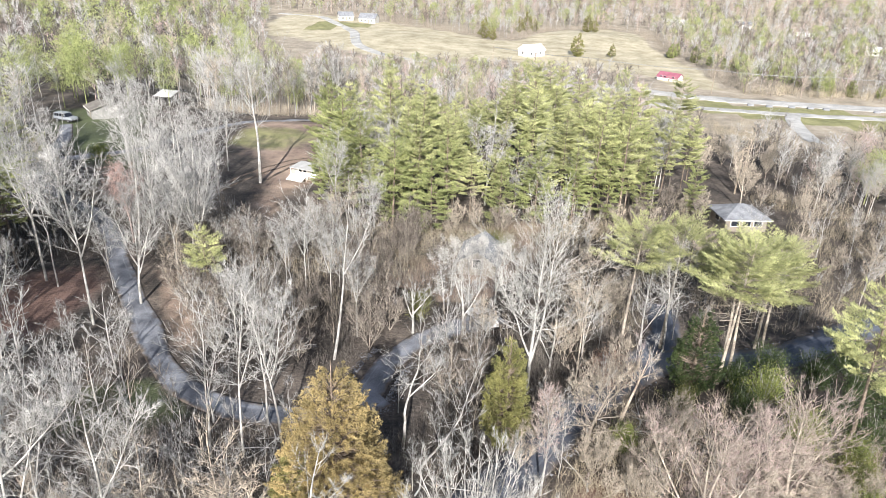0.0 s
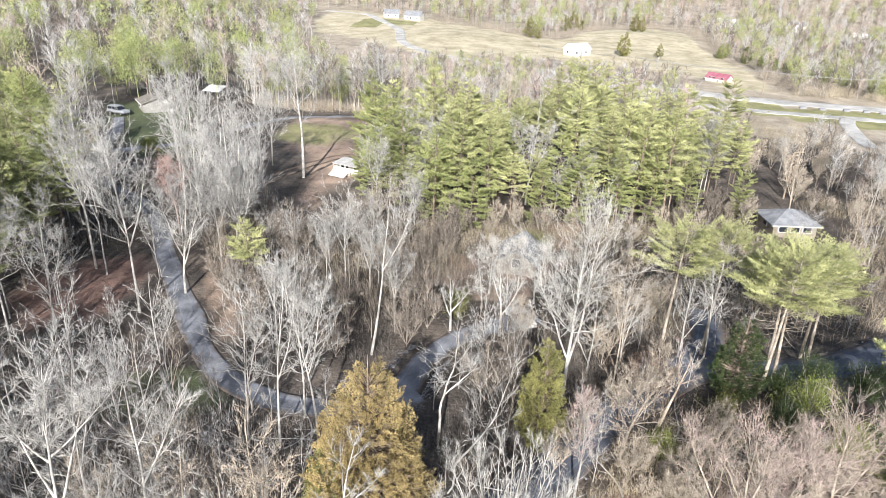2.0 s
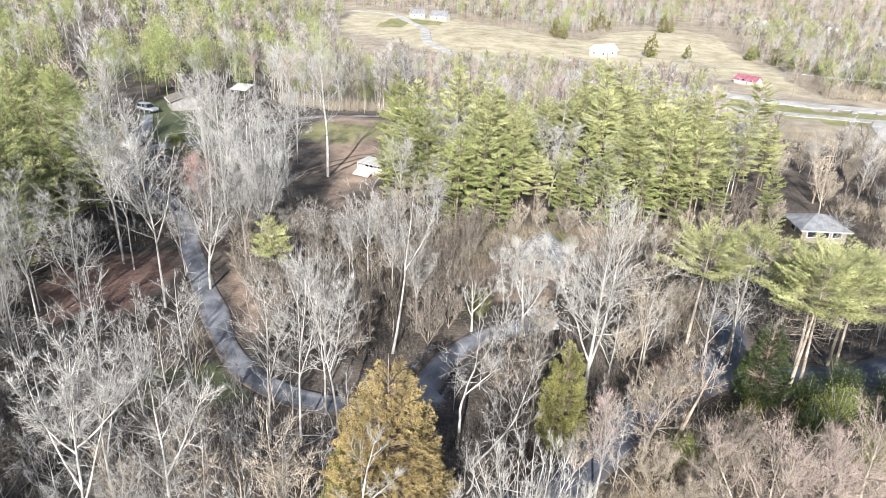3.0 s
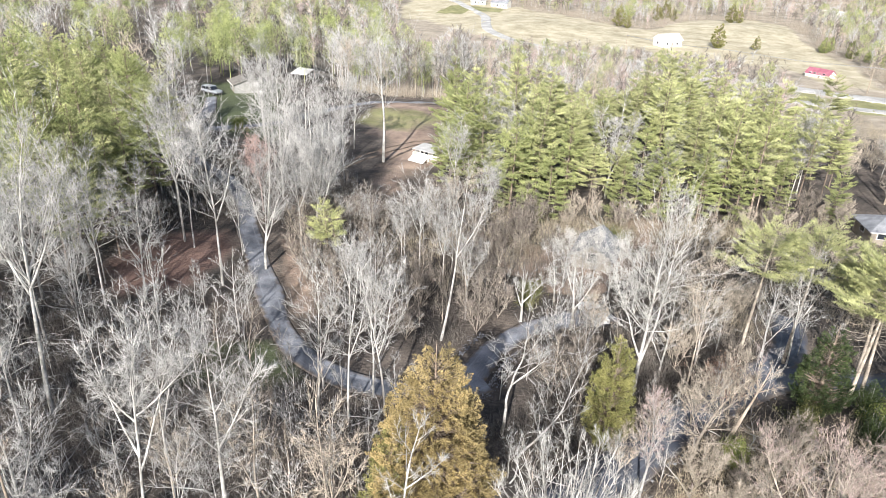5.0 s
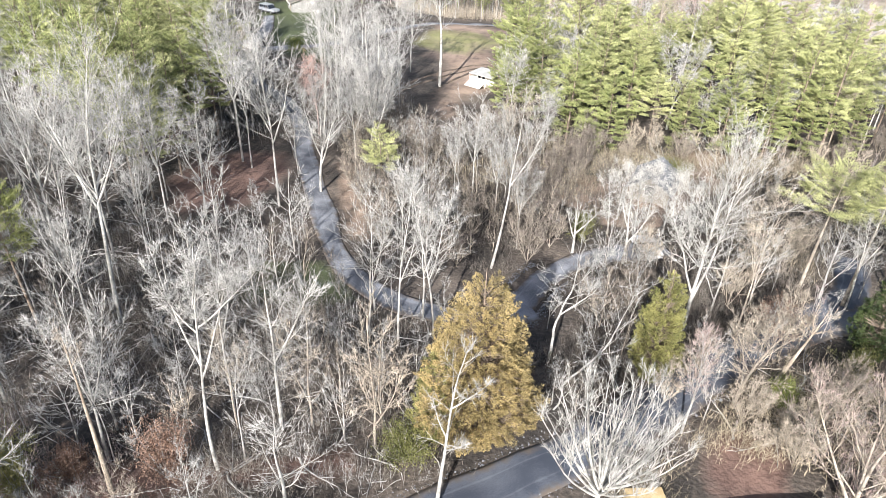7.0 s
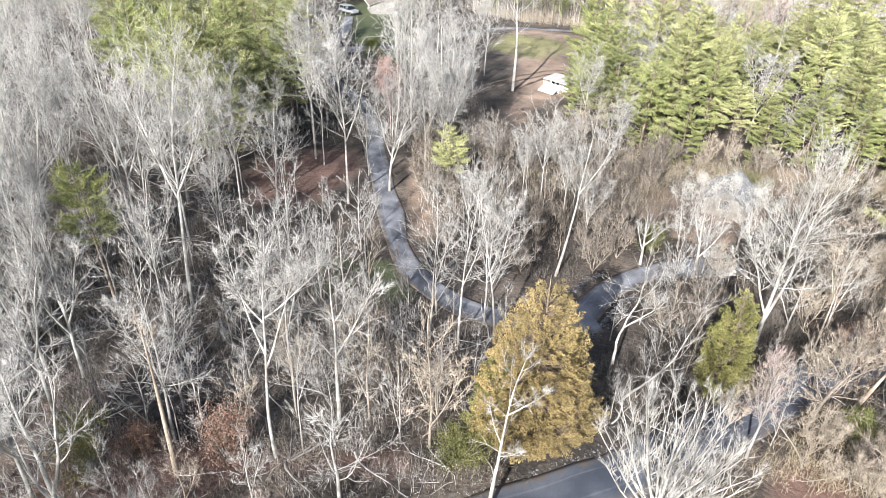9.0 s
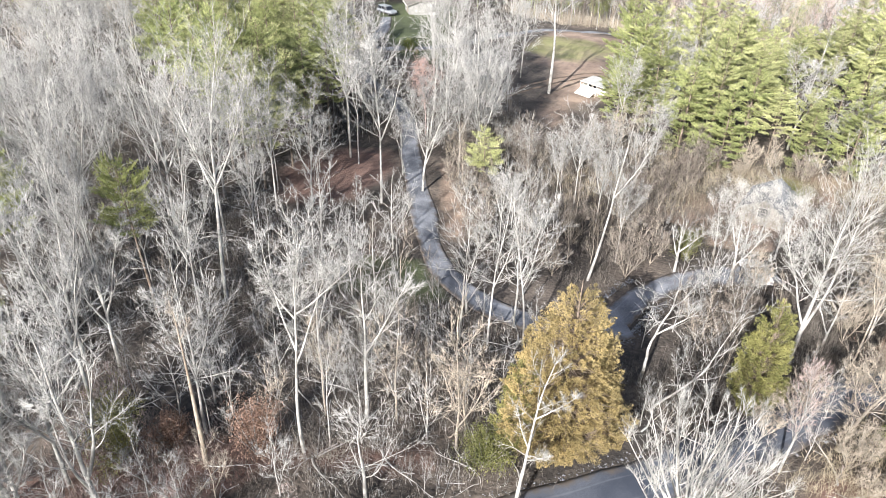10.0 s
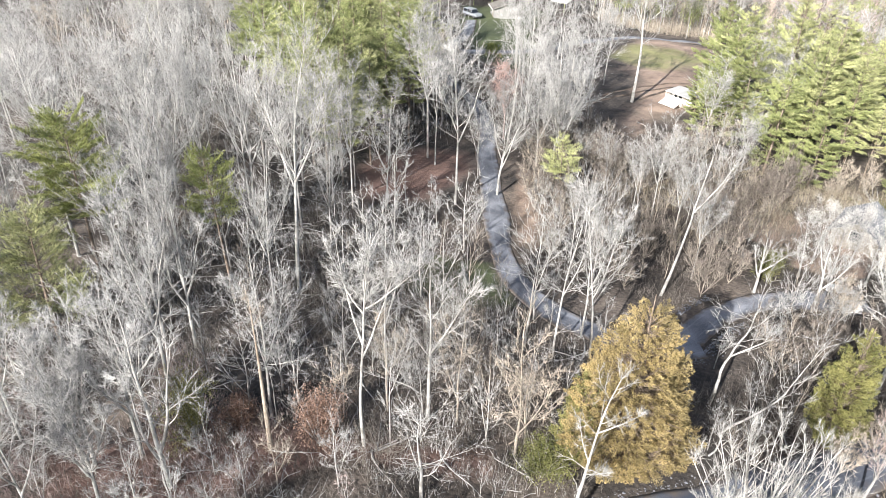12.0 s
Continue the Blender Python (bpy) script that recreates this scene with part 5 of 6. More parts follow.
tagged(new("far_pines", tri_mesh("far_pines", *joined(*[scattered(far_pine(103 + j, 1800, 0.026), near[j::3]) for j in range(3)], *[scattered(far_pine(100 + j, 420), beyond[j::3]) for j in range(3)]), NEEDLE_DEEP)), "far woods of yellow-green pines", "woods", kind="stuff")


def brush_clump(seed, n=17):
    """A thicket of thin arching stems with side twigs."""
    r = np.random.default_rng(seed)
    segs = []
    for _ in range(n):
        a, tilt = r.uniform(0, 6.28), abs(r.normal(0, 0.5))
        root = np.array((r.normal(0, 0.4), r.normal(0, 0.4), 0))
        way = np.array((math.cos(a) * math.sin(tilt), math.sin(a) * math.sin(tilt), math.cos(tilt)))
        long = r.uniform(0.5, 1.25)
        mid = root + way * long * 0.55
        end = mid + unit(way + r.normal(0, 0.35, 3)) * long * 0.5
        segs += [(root, mid + (mid - root) * 0.2, 0.0085), (mid, end, 0.006)]
        for _ in range(3):
            s = root + (mid - root) * r.uniform(0.4, 1.0)
            segs.append((s, s + unit(way + r.normal(0, 0.6, 3)) * r.uniform(0.2, 0.5), 0.0052))
    return spikes(segs)


BRUSHY = [([(-24, 18), (-2, 27), (-7, 32), (-14, 46), (-22, 47), (-34, 50), (-52, 54), (-70, 50), (-46, 8), (-30, 6)], 760, BRUSH, (1.2, 2.8), "tangled grey-brown undergrowth"),
          ([(-26, 8), (-20, 20), (-6, 29), (-14, 46), (-22, 47), (-34, 50), (-52, 54), (-64, 46), (-46, 4), (-30, 2)], 300, TWIG, (0.9, 2.2), "thin grey saplings and briars"),
          ([(-28, 10), (-24, 22), (-30, 28), (-46, 26), (-54, 14), (-40, 2)], 320, TWIG_RED, (0.8, 1.8), "reddish briars over leaf litter"),
          ([(16, 30), (26, 28), (46, 38), (46, 50), (28, 46), (18, 40)], 260, TWIG_RED, (1.2, 2.6), "reddish budding shrubs"),
          ([(-8, 84), (6, 86), (24, 90), (36, 96), (20, 94), (2, 91), (-8, 89)], 150, BRUSH_TAN, (1.0, 2.2), "straw-coloured brush at a pine grove's edge"),
          ([(9, 55), (15, 57.5), (22, 62), (20, 68), (10, 66)], 120, BRUSH, (1.0, 2.2), "tangled brown undergrowth beside the lane"),
          ([(5, 29), (10, 31), (9, 37), (3, 33)], 34, BRUSH_TAN, (0.8, 1.8), "straw-coloured brush on bare clay"),
          ([(-70, 50), (-64, 58), (-78, 74), (-86, 96), (-110, 100), (-120, 60), (-90, 40)], 380, BRUSH, (1.6, 3.4), "tangled grey-brown undergrowth"),
          ([(-46, 163), (-20, 162), (10, 150), (10, 164), (-20, 172), (-60, 178), (-60, 166)], 260, TWIG_TAN, (2.0, 4.0), "thin grey saplings along a wood's edge"),
          ([(-56, 76), (-41, 76), (-30, 80), (-28, 92), (-44, 100), (-62, 104)], 330, BRUSH, (1.4, 3.0), "tangled dark brown undergrowth"),
          ([(-56, 76), (-41, 76), (-30, 80), (-28, 92), (-44, 100), (-62, 104)], 90, TWIG, (1.4, 3.0), "thin grey saplings and briars"),
          ([(-4, 55), (7, 54), (8, 62), (4, 61), (-3, 58)], 110, TWIG_BROWN, (1.2, 2.4), "thin grey saplings and briars"),
          ([(0, 65), (14, 64), (22, 68), (18, 82), (-6, 84), (-8, 70)], 240, BRUSH, (1.2, 2.8), "tangled brown undergrowth round a hidden house"),
          ([(-30, 64), (-20, 51), (-8, 52), (-7, 84), (-18, 98), (-34, 80)], 420, BRUSH, (1.0, 2.2), "tangled dark brown undergrowth"),
          ([(-22, 74), (-24, 62), (-16, 64), (-4, 72), (0, 88), (-10, 92), (-22, 88)], 160, BRUSH_TAN, (1.2, 2.6), "straw-coloured brush"),
          ([(-4, 38), (4, 42), (14, 55), (2, 60), (-5, 52)], 190, BRUSH, (1.2, 2.4), "tangled undergrowth beside the lane"),
          ([(8, 38), (15, 36), (24, 30), (34, 36), (32, 50), (26, 52), (16, 50)], 250, BRUSH_TAN, (1.2, 2.6), "straw-coloured brush and vines"),
          ([(12, 66), (28, 62), (62, 72), (78, 96), (56, 112), (16, 94), (-4, 86)], 340, BRUSH_TAN, (1.3, 3.0), "straw-coloured brush"),
          ([(20, 62), (30, 62), (62, 74), (70, 94), (20, 92)], 160, BRUSH, (1.3, 2.6), "brown brush under bare trees"),
          ([(60, 130), (84, 110), (130, 160), (160, 232), (120, 240), (90, 258), (40, 310), (-20, 345), (-40, 150)], 500, BRUSH_TAN, (2.0, 4.0), "far straw-coloured brush"),
          ([(-129, 582), (-90, 550), (-53, 524), (-15, 499), (16, 458), (39, 448), (65, 504), (118, 545), (134, 516), (124, 436), (130, 364), (122, 306), (140, 298), (136, 366), (134, 440), (142, 520), (118, 558), (60, 520), (38, 464), (18, 476), (-14, 514), (-50, 540), (-88, 566)], 520, TWIG_TAN, (3.0, 6.5), "tan brush along the edge of far woods"),
          ([(126, 300), (300, 288), (310, 300), (130, 316)], 160, BRUSH_TAN, (3.0, 6.0), "straw-coloured brush above the highway")]
clumps = [brush_clump(120 + k) for k in range(4)]
rng = np.random.default_rng(33)
for area, count, m, sizes, label in BRUSHY:
    spots = far_places(area, count, (1, 2), rng)
    spots = [(x, y, z, a, rng.uniform(*sizes), s) for x, y, z, a, _, s in spots]
    tagged(new("undergrowth", tri_mesh("undergrowth", *joined(*[scattered(clumps[j], spots[j::4]) for j in range(4)]), m)), label, "undergrowth", kind="stuff")


def pebble(seed):
    bm = bmesh.new()
    bmesh.ops.create_icosphere(bm, subdivisions=1, radius=0.5)
    r = np.random.default_rng(seed)
    v = np.array([tuple(q.co) for q in bm.verts]) * r.uniform(0.7, 1.1, (len(bm.verts), 1)) * (1, 0.8, 0.6)
    f = np.array([[q.index for q in t.verts] for t in bm.faces])
    bm.free()
    return v, f


rng = np.random.default_rng(44)
spots = []
for k in range(4200):
    line = LANE if k % 3 else TURN
    i, f = int(rng.integers(0, len(line) - 14)), rng.random()
    (ax, ay), (bx, by) = line[i], line[i + 1]
    d = Vector((bx - ax, by - ay)).normalized()
    s = rng.choice((-1, 1)) * (1.9 + abs(rng.normal(0, 0.4)))
    px, py = ax + (bx - ax) * f + d.y * s, ay + (by - ay) * f - d.x * s
    spots.append((px, py, float(land(px, py)) + 0.02, rng.uniform(0, 6.28), 0.04 + 0.05 * rng.exponential(), 1))
tagged(new("crushed_stone", tri_mesh("crushed_stone", *joined(*[scattered(pebble(j), spots[j::3]) for j in range(3)]), STONE)), "loose blue-grey crushed stone along the road edges", "stone", kind="stuff")


# cedars along the far meadow
far_cedar = plant("cedar", cedar_meshes(36, 11, 7, NEEDLE_OLIVE, 130, (0.4, 0.2), 0.3, 0.02, 60), "rounded olive cedar at the meadow edge", group="meadow cedars")
set_down(far_cedar, [(68, 387, 1.15, 0), (20, 455, 1.0, 80), (25, 446, 0.6, 130), (46, 500, 0.85, 170), (52, 508, 1.05, 210), (57, 503, 0.7, 250), (93, 500, 0.95, 300), (99, 505, 0.8, 15), (88, 392, 0.6, 75)])
hedge_cedar = plant("cedar", cedar_meshes(39, 10, 6.5, NEEDLE_DEEP, 130, (0.4, 0.2), 0.3, 0.02, 60), "dark green cedar in a hedge above the highway", group="hedge cedars")
rng = np.random.default_rng(61)
set_down(hedge_cedar, [(126 + 44 * u + rng.normal(0, 2.5), 408 - 96 * u + rng.normal(0, 4), rng.uniform(0.6, 1.15), rng.uniform(0, 360)) for u in np.linspace(0, 1, 22)]
         + [(rng.uniform(165, 300), rng.uniform(296, 312), rng.uniform(0.5, 0.9), rng.uniform(0, 360)) for _ in range(16)])


# fallen limbs on the woodland floor
def fallen_limb(seed):
    r = np.random.default_rng(seed)
    segs, p, d = [], np.array((0, 0, 0.06)), np.array((1.0, 0, 0.02))
    for i in range(6):
        d = unit(d + r.normal(0, 0.13, 3) * (1, 1, 0.2))
        q = p + d * 0.5
        q[2] = max(q[2], 0.05)
        segs.append((p, q, 0.055 - 0.007 * i, 0.048 - 0.007 * i))
        if i > 1:
            e = q + unit(d + r.normal(0, 0.7, 3) * (1, 1, 0.6)) * r.uniform(0.4, 1.0)
            segs.append((q, (e[0], e[1], max(e[2], 0.03)), 0.025, 0.008))
        p = q
    return tubes(segs, 4)


rng = np.random.default_rng(55)
spots = far_places([(-24, 16), (-4, 27), (-8, 34), (-14, 46), (-24, 50), (-44, 54), (-60, 44), (-46, 6), (-30, 4)], 190, (0.2, 0.4), rng) + far_places([(-2, 38), (6, 46), (12, 54), (30, 50), (44, 40), (22, 30), (14, 37), (8, 36)], 80, (0.2, 0.4), rng)
spots = [(x, y, z + 0.1, a, rng.uniform(0.6, 1.7), 1.0) for x, y, z, a, _, s in spots]
tagged(new("fallen_limbs", tri_mesh("fallen_limbs", *joined(*[scattered(fallen_limb(j), spots[j::3]) for j in range(3)]), TWIG)), "bleached fallen limbs on leaf litter", "fallen limbs", kind="stuff")


# ---- buildings ----
def window(house, x, y, z, w, h, face):
    """A framed pane on a wall that looks along -y ('s') or +-x."""
    if face == "s":
        f = solid("window_frame", SIDING_WHITE, lambda bm: box(bm, x - w / 2 - 0.08, y - 0.06, z - 0.08, x + w / 2 + 0.08, y, z + h + 0.08))
        g = solid("pane", GLASS_DARK, lambda bm: box(bm, x - w / 2, y - 0.09, z, x + w / 2, y - 0.062, z + h))
    else:
        s = -1 if face == "w" else 1
        f = solid("window_frame", SIDING_WHITE, lambda bm: box(bm, min(x, x + s * 0.06), y - w / 2 - 0.08, z - 0.08, max(x, x + s * 0.06), y + w / 2 + 0.08, z + h + 0.08))
        g = solid("pane", GLASS_DARK, lambda bm: box(bm, min(x + s * 0.062, x + s * 0.09), y - w / 2, z, max(x + s * 0.062, x + s * 0.09), y + w / 2, z + h))
    ob = part("window", f, house)
    part("pane", g, ob)


def gable_house(x, y, turn, long, deep, wall, rise, siding, roofing, label, windows=3, z=0.0, door=True, chimney=False):
    house = thing("house", pose(x, y, float(land(x, y)) + z, 0, 0, turn), label, "house")
    a, b = long / 2, deep / 2
    part("wall", solid("wall", siding, lambda bm: prism(bm, [(-b, -0.3), (b, -0.3), (b, wall), (0, wall + rise - 0.1), (-b, wall)], -a, a)), house)
    o, t = 0.45, 0.14
    k = rise / b
    part("roof", solid("roof", roofing, lambda bm: prism(bm, [(-b - o, wall - o * k), (0, wall + rise), (b + o, wall - o * k), (b + o, wall - o * k + t), (0, wall + rise + t), (-b - o, wall - o * k + t)], -a - o, a + o)), house)
    part("fascia", solid("fascia", SIDING_WHITE, lambda bm: box(bm, -a - o, -b - o - 0.04, wall - o * k - 0.1, a + o, -b - o - 0.004, wall - o * k + t - 0.02)), house)
    for i in range(windows):
        wx = -a + (i + 1) * long / (windows + 1)
        if door and i == windows // 2:
            d = part("door", solid("door", SIDING_TAN, lambda bm: box(bm, wx - 0.45, -b - 0.05, 0, wx + 0.45, -b, 2.05)), house)
            part("knob", solid("knob", STEEL, lambda bm: rod(bm, (wx + 0.35, -b - 0.1, 1), (wx + 0.35, -b - 0.05, 1), 0.03)), d)
        else:
            window(house, wx, -b, 0.95, 1.1, 1.1, "s")
    window(house, -a, 0, 0.95, 1.0, 1.1, "w")
    if chimney:
        part("chimney", solid("chimney", SIDING_TAN, lambda bm: box(bm, a * 0.3, 0.1, wall, a * 0.3 + 0.6, 0.7, wall + rise + 0.7, 0.02)), house)
    return house


def hip_house(x, y, turn, long, deep, wall, rise, siding, roofing, label):
    house = thing("house", pose(x, y, float(land(x, y)), 0, 0, turn), label, "house")
    a, b, o = long / 2, deep / 2, 0.5
    part("wall", solid("wall", siding, lambda bm: box(bm, -a, -b, -0.3, a, b, wall)), house)

    def roof(bm):
        base = [bm.verts.new(p) for p in ((-a - o, -b - o, wall), (a + o, -b - o, wall), (a + o, b + o, wall), (-a - o, b + o, wall))]
        eave = [bm.verts.new((v.co.x, v.co.y, wall + 0.16)) for v in base]
        r0, r1 = bm.verts.new((-a + b, 0, wall + rise)), bm.verts.new((a - b, 0, wall + rise))
        bm.faces.new(base[::-1])
        for i in range(4):
            bm.faces.new((base[i], base[(i + 1) % 4], eave[(i + 1) % 4], eave[i]))
        for f in ((eave[0], eave[1], r1, r0), (eave[1], eave[2], r1), (eave[2], eave[3], r0, r1), (eave[3], eave[0], r0)):
            bm.faces.new(f)
    part("roof", solid("roof", roofing, roof), house)
    part("gutter", solid("gutter", SIDING_WHITE, lambda bm: box(bm, -a - o - 0.02, -b - o - 0.12, wall + 0.02, a + o + 0.02, -b - o - 0.004, wall + 0.14, 0.02)), house)
    for wx in (-a * 0.55, 0, a * 0.55):
        window(house, wx, -b, 0.95, 1.2, 1.2, "s")
    window(house, -a, 0, 0.95, 1.1, 1.2, "w")
    return house


gable_house(-75.2, 147.6, -52, 5.2, 5.6, 2.2, 0.9, SIDING_PALE, ROOF_TAN, "low pale house with weathered gable roof beside the woods", 2)
gable_house(4.6, 79.0, 80, 6.0, 4.6, 1.7, 1.5, SIDING_TAN, ROOF_GREY, "house with grey shingled roof half hidden by blossom", 3)
hip_house(43.6, 96.6, 4, 6.2, 5.4, 1.9, 1.6, SIDING_TAN, ROOF_GREY, "house with blue-grey hipped shingle roof behind pines")
gable_house(-77, 515, 18, 10, 8, 2.8, 2.6, SIDING_WHITE, ROOF_GREY, "far white farmhouse with pale roof", 3)
gable_house(-60, 513, -14, 12, 9, 3.0, 3.0, SIDING_WHITE, ROOF_GREY, "far white farmhouse on the meadow", 4, chimney=True)
gable_house(43, 386, 32, 12, 8, 3.4, 2.4, SIDING_WHITE, ROOF_WHITE, "far white house beside a pale lot", 3)
gable_house(103, 331, -42, 10, 6.5, 1.4, 2.0, SIDING_WHITE, ROOF_RED, "far house with crimson metal roof", 4)
gable_house(177, 578, -14, 14, 9, 3.2, 2.4, SIDING_WHITE, ROOF_WHITE, "far white house on the wooded hill", 4)
gable_house(226, 566, -20, 12, 8, 4.5, 2.2, SIDING_WHITE, ROOF_GREY, "far two-storey white house on the hill", 4)
gable_house(257, 524, -20, 14, 8, 3.0, 2.0, SIDING_TAN, ROOF_WHITE, "far tan house among bare trees", 4)
gable_house(268, 452, -26, 13, 8, 3.0, 2.2, SIDING_WHITE, ROOF_WHITE, "far white house at the field edge", 4)


def carport():
    ob = thing("carport", pose(-70.6, 171, float(land(-70.6, 171)), 0, 0, -10) @ Matrix.Scale(0.78, 4), "open carport with sloping white roof on posts", "carport")
    part("roof", solid("roof", ROOF_WHITE, lambda bm: prism(bm, [(-2.6, 2.06), (2.6, 3.1), (2.6, 3.24), (-2.6, 2.2)], -3.0, 3.0)), ob)
    for sx in (-2.8, 2.8):
        for sy in (-2.2, 0, 2.2):
            part("post", solid("post", STEEL, lambda bm: box(bm, sx - 0.05, sy - 0.05, -0.1, sx + 0.05, sy + 0.05, 2.55 + 0.2 * sy)), ob)


def camper():
    """The white trailer in the clay yard: an open porch under its flat roof, a sloping panel in front."""
    ob = thing("trailer", pose(-23.4, 110.4, float(land(-23.4, 110.4)), 0, 0, -24) @ Matrix.Scale(0.8, 4), "white trailer with flat weathered roof and open porch", "trailer")
    part("body", solid("body", SIDING_WHITE, lambda bm: box(bm, -3.0, 0.1, 0.45, 3.0, 2.2, 2.5, 0.08)), ob)
    part("roof", solid("roof", ROOF_WEATHERED, lambda bm: prism(bm, [(-1.9, 2.5), (2.4, 2.75), (2.4, 2.87), (-1.9, 2.62)], -3.2, 3.2)), ob)
    part("floor", solid("floor", WOOD_POLE, lambda bm: box(bm, -3.0, -1.8, 0.35, 3.0, 0.1, 0.5)), ob)
    part("end_wall", solid("end_wall", SIDING_WHITE, lambda bm: box(bm, -3.05, -1.75, 0.4, -2.95, 0.1, 1.9)), ob)
    part("rail", solid("rail", SIDING_WHITE, lambda bm: box(bm, -3.0, -1.84, 1.22, 3.0, -1.78, 1.32), *[lambda bm, x=x: box(bm, x - 0.03, -1.83, 0.5, x + 0.03, -1.79, 1.22) for x in np.linspace(-2.8, 2.8, 15)]), ob)
    part("skirt", solid("skirt", ROOF_WHITE, lambda bm: prism(bm, [(-3.6, 0.45), (-3.55, 0.35), (-1.86, 1.12), (-1.86, 1.22)], -3.0, 0.9)), ob, "white sloping front panel")
    for x in (-2.0, -0.7, 1.4):
        part("window", solid("window", GLASS_DARK, lambda bm: box(bm, x - 0.4, 0.05, 1.3, x + 0.4, 0.12, 2.05)), ob)
    for x in (-1.2, 1.2):
        part("wheel", solid("wheel", RUBBER, lambda bm: rod(bm, (x, 2.0, 0.33), (x, 2.24, 0.33), 0.33, sides=16)), ob)
    for x in (-3.0, -1.0, 1.0, 3.0):
        part("awning_post", solid("awning_post", SIDING_WHITE, lambda bm: rod(bm, (x, -1.8, 0), (x, -1.8, 2.52), 0.05)), ob)


carport()
camper()
gable_house(-13.5, 113.5, -20, 6, 4, 2.3, 1.1, SIDING_TAN, ROOF_WHITE, "small tan shed among pines", 2)


def near_shed():
    # Placed and squashed in height so its top edge fits the camera's view.
    ob = thing("shed", pose(13.6, 34.2, float(land(13.6, 34.2)) - 0.1, 0, 0, 23), "blue metal-roofed shed squashed to fit the view, bright top edge", "shed")
    ob.scale = (1, 1, 0.6)
    part("wall", solid("wall", WOOD_PALE, lambda bm: box(bm, -2.9, -3.0, -0.2, 3.3, -0.1, 0.85)), ob)
    part("roof", solid("roof", ROOF_BLUE, lambda bm: prism(bm, [(-3.4, 0.9), (0.15, 1.25), (0.15, 1.35), (-3.4, 1.0)], -3.1, 3.5)), ob)
    part("ridge_cap", solid("ridge_cap", ROOF_WHITE, lambda bm: box(bm, -3.1, 0.0, 1.36, 3.5, 0.2, 1.4)), ob, "bright pale metal edge cap")
    for i in range(9):
        x = -3.0 + i * 0.78
        part("seam", solid("seam", ROOF_BLUE, lambda bm: prism(bm, [(-3.4, 1.004), (0.0, 1.34), (0.0, 1.38), (-3.4, 1.044)], x, x + 0.05)), ob)
    stack = thing("plywood_stack", pose(5.4, 32.0, float(land(5.4, 32.0)), 0, 0, 20), "stack of pale plywood sheets beside the sycamore", "plywood")
    for i in range(7):
        part("sheet", solid("sheet", WOOD_PALE, lambda bm: box(bm, -1.2 + 0.03 * (i % 3), -0.6, 0.05 + i * 0.11, 1.25 - 0.04 * (i % 2), 0.62, 0.14 + i * 0.11)), stack)


near_shed()


# ---- vehicles ----
def car(x, y, turn, label, long=4.8, wide=1.9, high=1.8, boxy=True, z=0.0, paint=PAINT_WHITE):
    ob = thing("car", pose(x, y, float(land(x, y)) + z, 0, 0, turn), label, "car")
    a, w = long / 2, wide / 2
    outline = [(-a, 0.42), (a, 0.42), (a, 0.85), (a - 0.12, 1.0), (a - 1.25, 1.08), (-a + 0.04, 1.1), (-a, 0.9)]

    def shell(bm):
        prism(bm, outline, -w, w, "y")
        bmesh.ops.bevel(bm, geom=list(bm.edges), offset=0.06, segments=2, affect="EDGES")
    part("body", solid("body", paint, shell), ob)
    back = -a + 0.12 if boxy else -a + 0.9
    cabin = [(back, 1.06), (a - 1.3, 1.06), (a - 2.0, high - 0.05), (back + (0.2 if boxy else 0.6), high - 0.05)]
    part("cabin", solid("cabin", GLASS_DARK, lambda bm: prism(bm, cabin, -w + 0.1, w - 0.1, "y")), ob, "tinted windows")
    part("roof", solid("roof", paint, lambda bm: box(bm, back + (0.15 if boxy else 0.55), -w + 0.08, high - 0.06, a - 1.95, w - 0.08, high + 0.03, 0.03)), ob)
    for px in (back + 0.1, (back + a - 1.8) / 2, a - 1.95):
        for s in (-1, 1):
            part("pillar", solid("pillar", paint, lambda bm: rod(bm, (px + (0.45 if px > 0 else 0), s * (w - 0.08), 1.05), (px, s * (w - 0.1), high - 0.03), 0.045, sides=6)), ob)
    for px in (-a + 0.85, a - 0.9):
        for s in (-1, 1):
            wheel = part("wheel", solid("wheel", RUBBER, lambda bm: rod(bm, (px, s * (w - 0.2), 0.36), (px, s * (w + 0.02), 0.36), 0.36, sides=18)), ob)
            part("rim", solid("rim", STEEL, lambda bm: rod(bm, (px, s * (w + 0.02), 0.36), (px, s * (w + 0.035), 0.36), 0.2, sides=14)), wheel)
    for s in (-1, 1):
        part("headlight", solid("headlight", STEEL, lambda bm: box(bm, a - 0.04, s * 0.62 - 0.16, 0.68, a + 0.015, s * 0.62 + 0.16, 0.84)), ob)
        part("mirror", solid("mirror", PAINT_DARK, lambda bm: box(bm, a - 1.55, s * (w + 0.1) - 0.1, 1.08, a - 1.4, s * (w + 0.1) + 0.1, 1.24, 0.02)), ob)
    if boxy:
        part("sill", solid("sill", PAINT_DARK, lambda bm: box(bm, -a + 0.05, -w - 0.02, 0.36, a - 0.05, w + 0.02, 0.6, 0.03)), ob, "dark blue-grey lower trim")
    part("bumper", solid("bumper", PAINT_DARK, lambda bm: box(bm, a - 0.05, -w + 0.1, 0.36, a + 0.06, w - 0.1, 0.56, 0.03)), ob)
    return ob


car(-80.2, 141.5, -20, "silver boxy off-roader with dark windows parked by a pale house", paint=PAINT_SILVER)
car(4.4, 64.0, -62, "white saloon car half hidden behind bare branches", 3.9, 1.7, 1.4, False, 0.06)


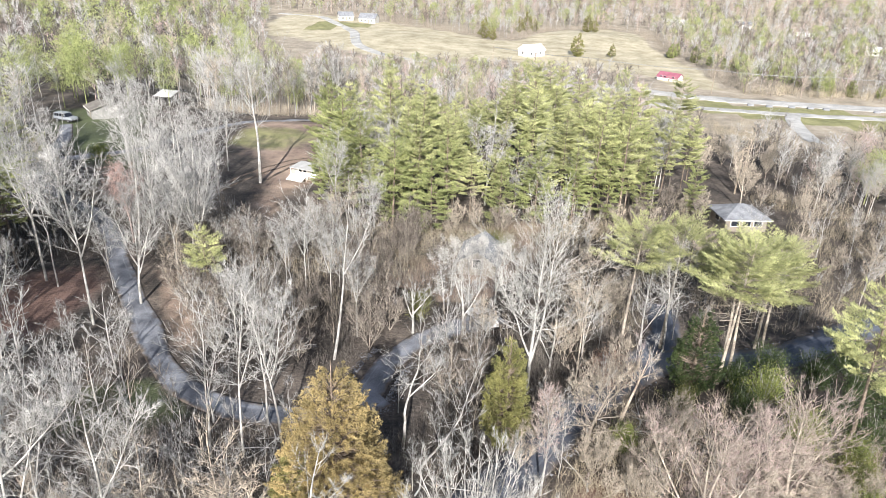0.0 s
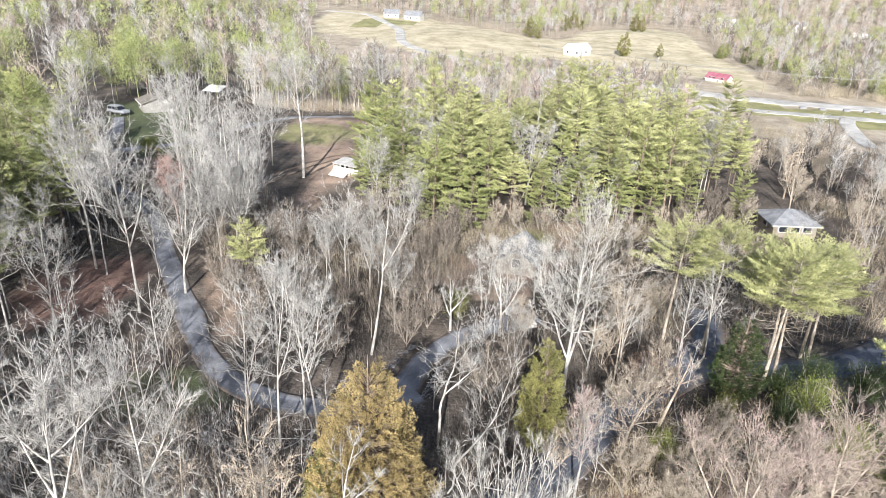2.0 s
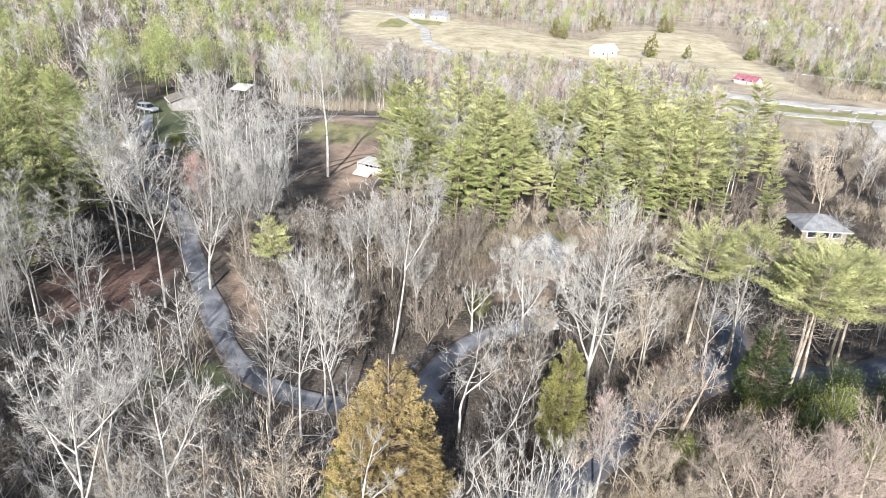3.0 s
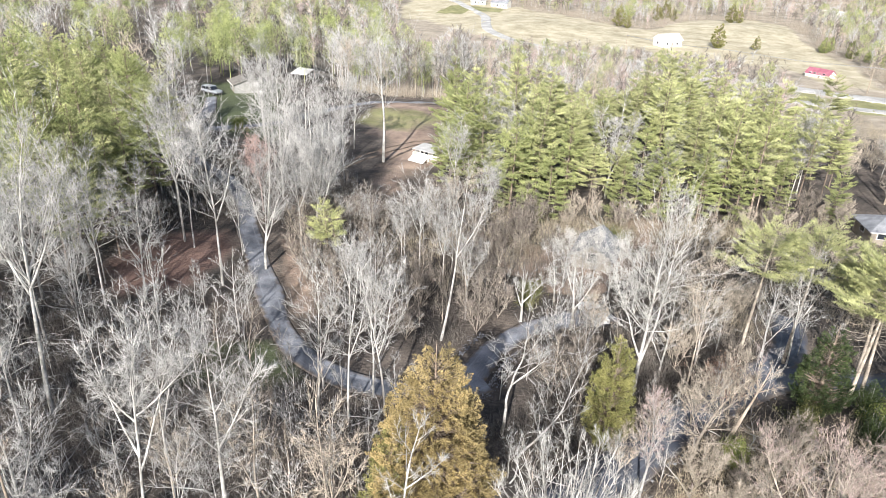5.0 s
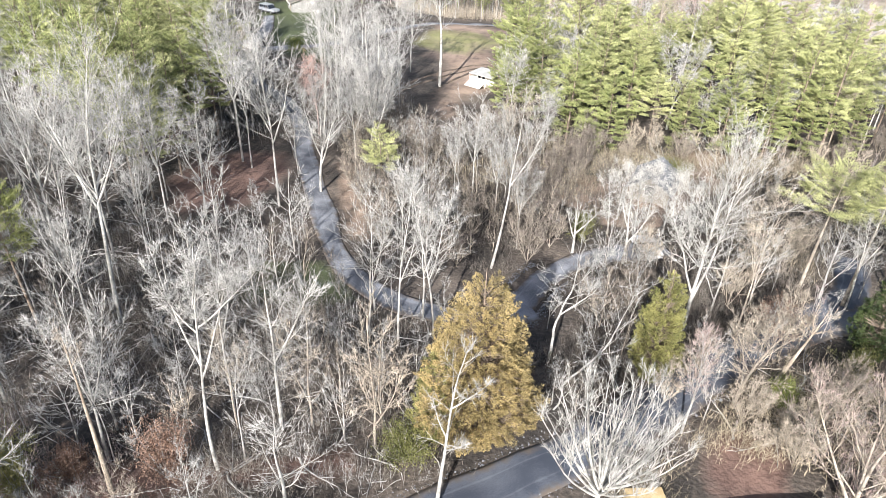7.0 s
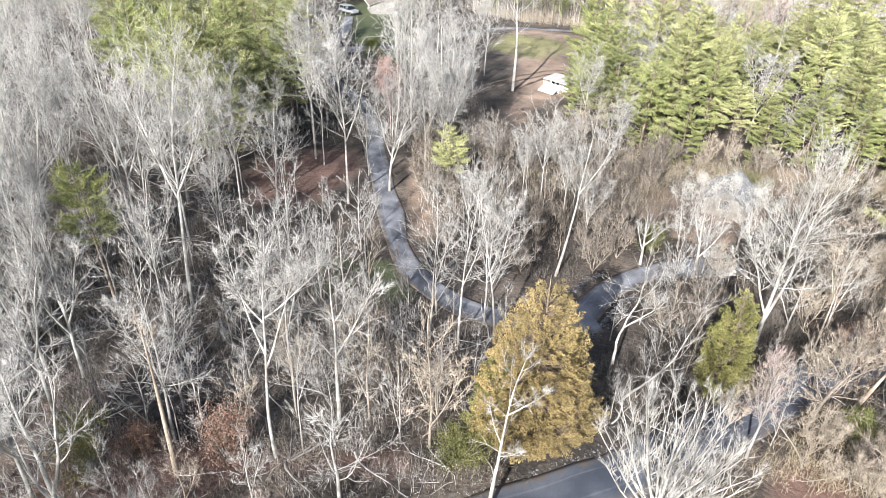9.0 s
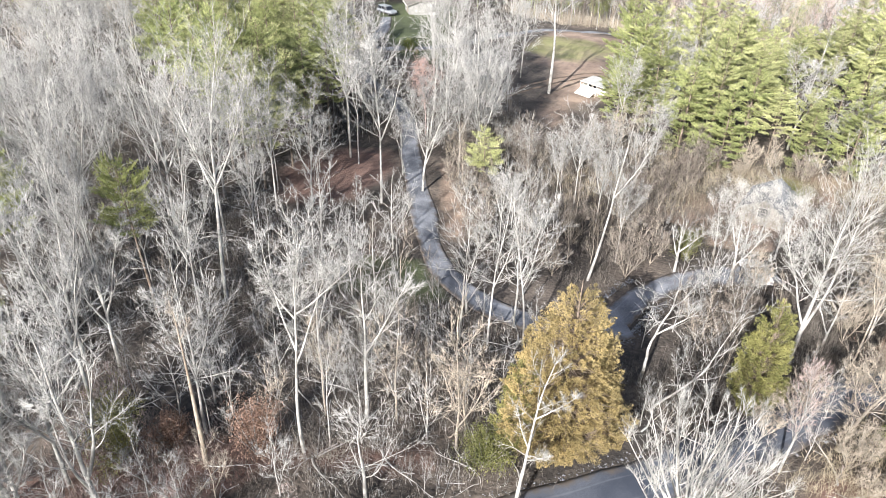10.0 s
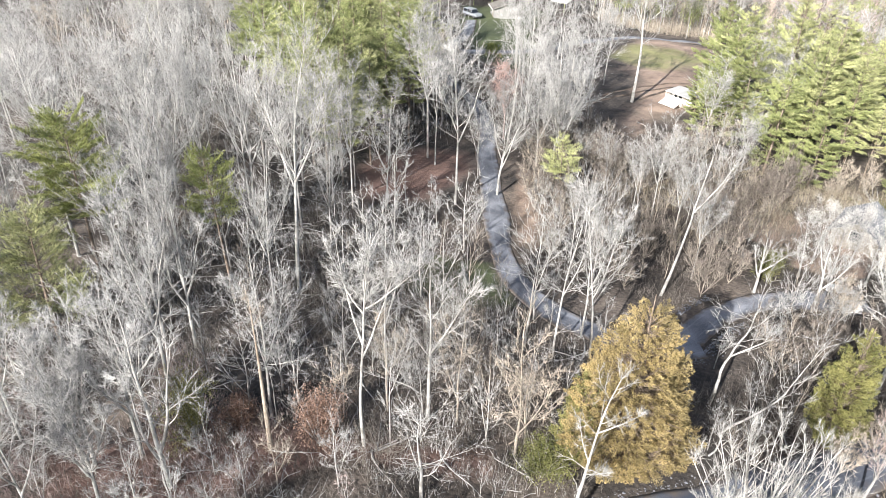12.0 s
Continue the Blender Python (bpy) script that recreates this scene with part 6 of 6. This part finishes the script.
# ---- poles, lines and roadside blocks ----
def utility_pole(x, y, high, turn):
    ob = thing("utility_pole", pose(x, y, float(land(x, y)), 0, 0, turn), "weathered wooden utility pole with crossarm", "utility pole", "power line poles")
    part("pole", solid("pole", WOOD_POLE, lambda bm: rod(bm, (0, 0, -0.5), (0, 0, high), 0.16, 0.11, 10)), ob)
    part("crossarm", solid("crossarm", WOOD_POLE, lambda bm: box(bm, -1.2, -0.06, high - 0.7, 1.2, 0.06, high - 0.56)), ob)
    for s in (-1.1, 0.0, 1.1):
        part("insulator", solid("insulator", STEEL, lambda bm: rod(bm, (s, 0, high - 0.56), (s, 0, high - 0.36), 0.05, 0.03, 8)), ob)


POLES = [(20, 346), (62, 322), (112, 300), (160, 293), (215, 289), (290, 287)]
for x, y in POLES:
    utility_pole(x, y, 10.5, 75)
for (ax, ay), (bx, by) in zip(POLES[:-1], POLES[1:]):
    for s in (-1.1, 0.0, 1.1):
        pts = []
        for i in range(13):
            t = i / 12
            px, py = ax + (bx - ax) * t + 0.25 * s, ay + (by - ay) * t + 0.96 * s
            pts.append((px, py, float(land(px, py)) + 10.1 - 4 * 0.9 * t * (1 - t)))
        tagged(new("power_line", tri_mesh("power_line", *tubes([(p, q, 0.035, 0.035) for p, q in zip(pts[:-1], pts[1:])], 4), STEEL)), "thin power line strung between wooden poles", "cable", "power lines")
for x, y, h in ((48.7, 111.3, 8.0), (52.5, 118, 7)):
    utility_pole(x, y, h, 20)
# Unidentified dark marks along the highway, built as solid blocks.
for x, y in ((120, 277), (127, 276), (136, 276), (143, 275), (149, 274.5), (168, 272.5)):
    ob = thing("concrete_block", pose(x, y, float(land(x, y)) + 0.02, 0, 0, -6), "dark grey block for an unidentified mark beside the highway", "concrete block", "roadside blocks")
    part("block", solid("block", ROOF_GREY, lambda bm: box(bm, -1.2, -0.45, 0, 1.2, 0.45, 0.85, 0.06)), ob)
    part("lifting_eye", solid("lifting_eye", STEEL, lambda bm: rod(bm, (-0.1, 0, 0.86), (0.1, 0, 0.86), 0.03)), ob)
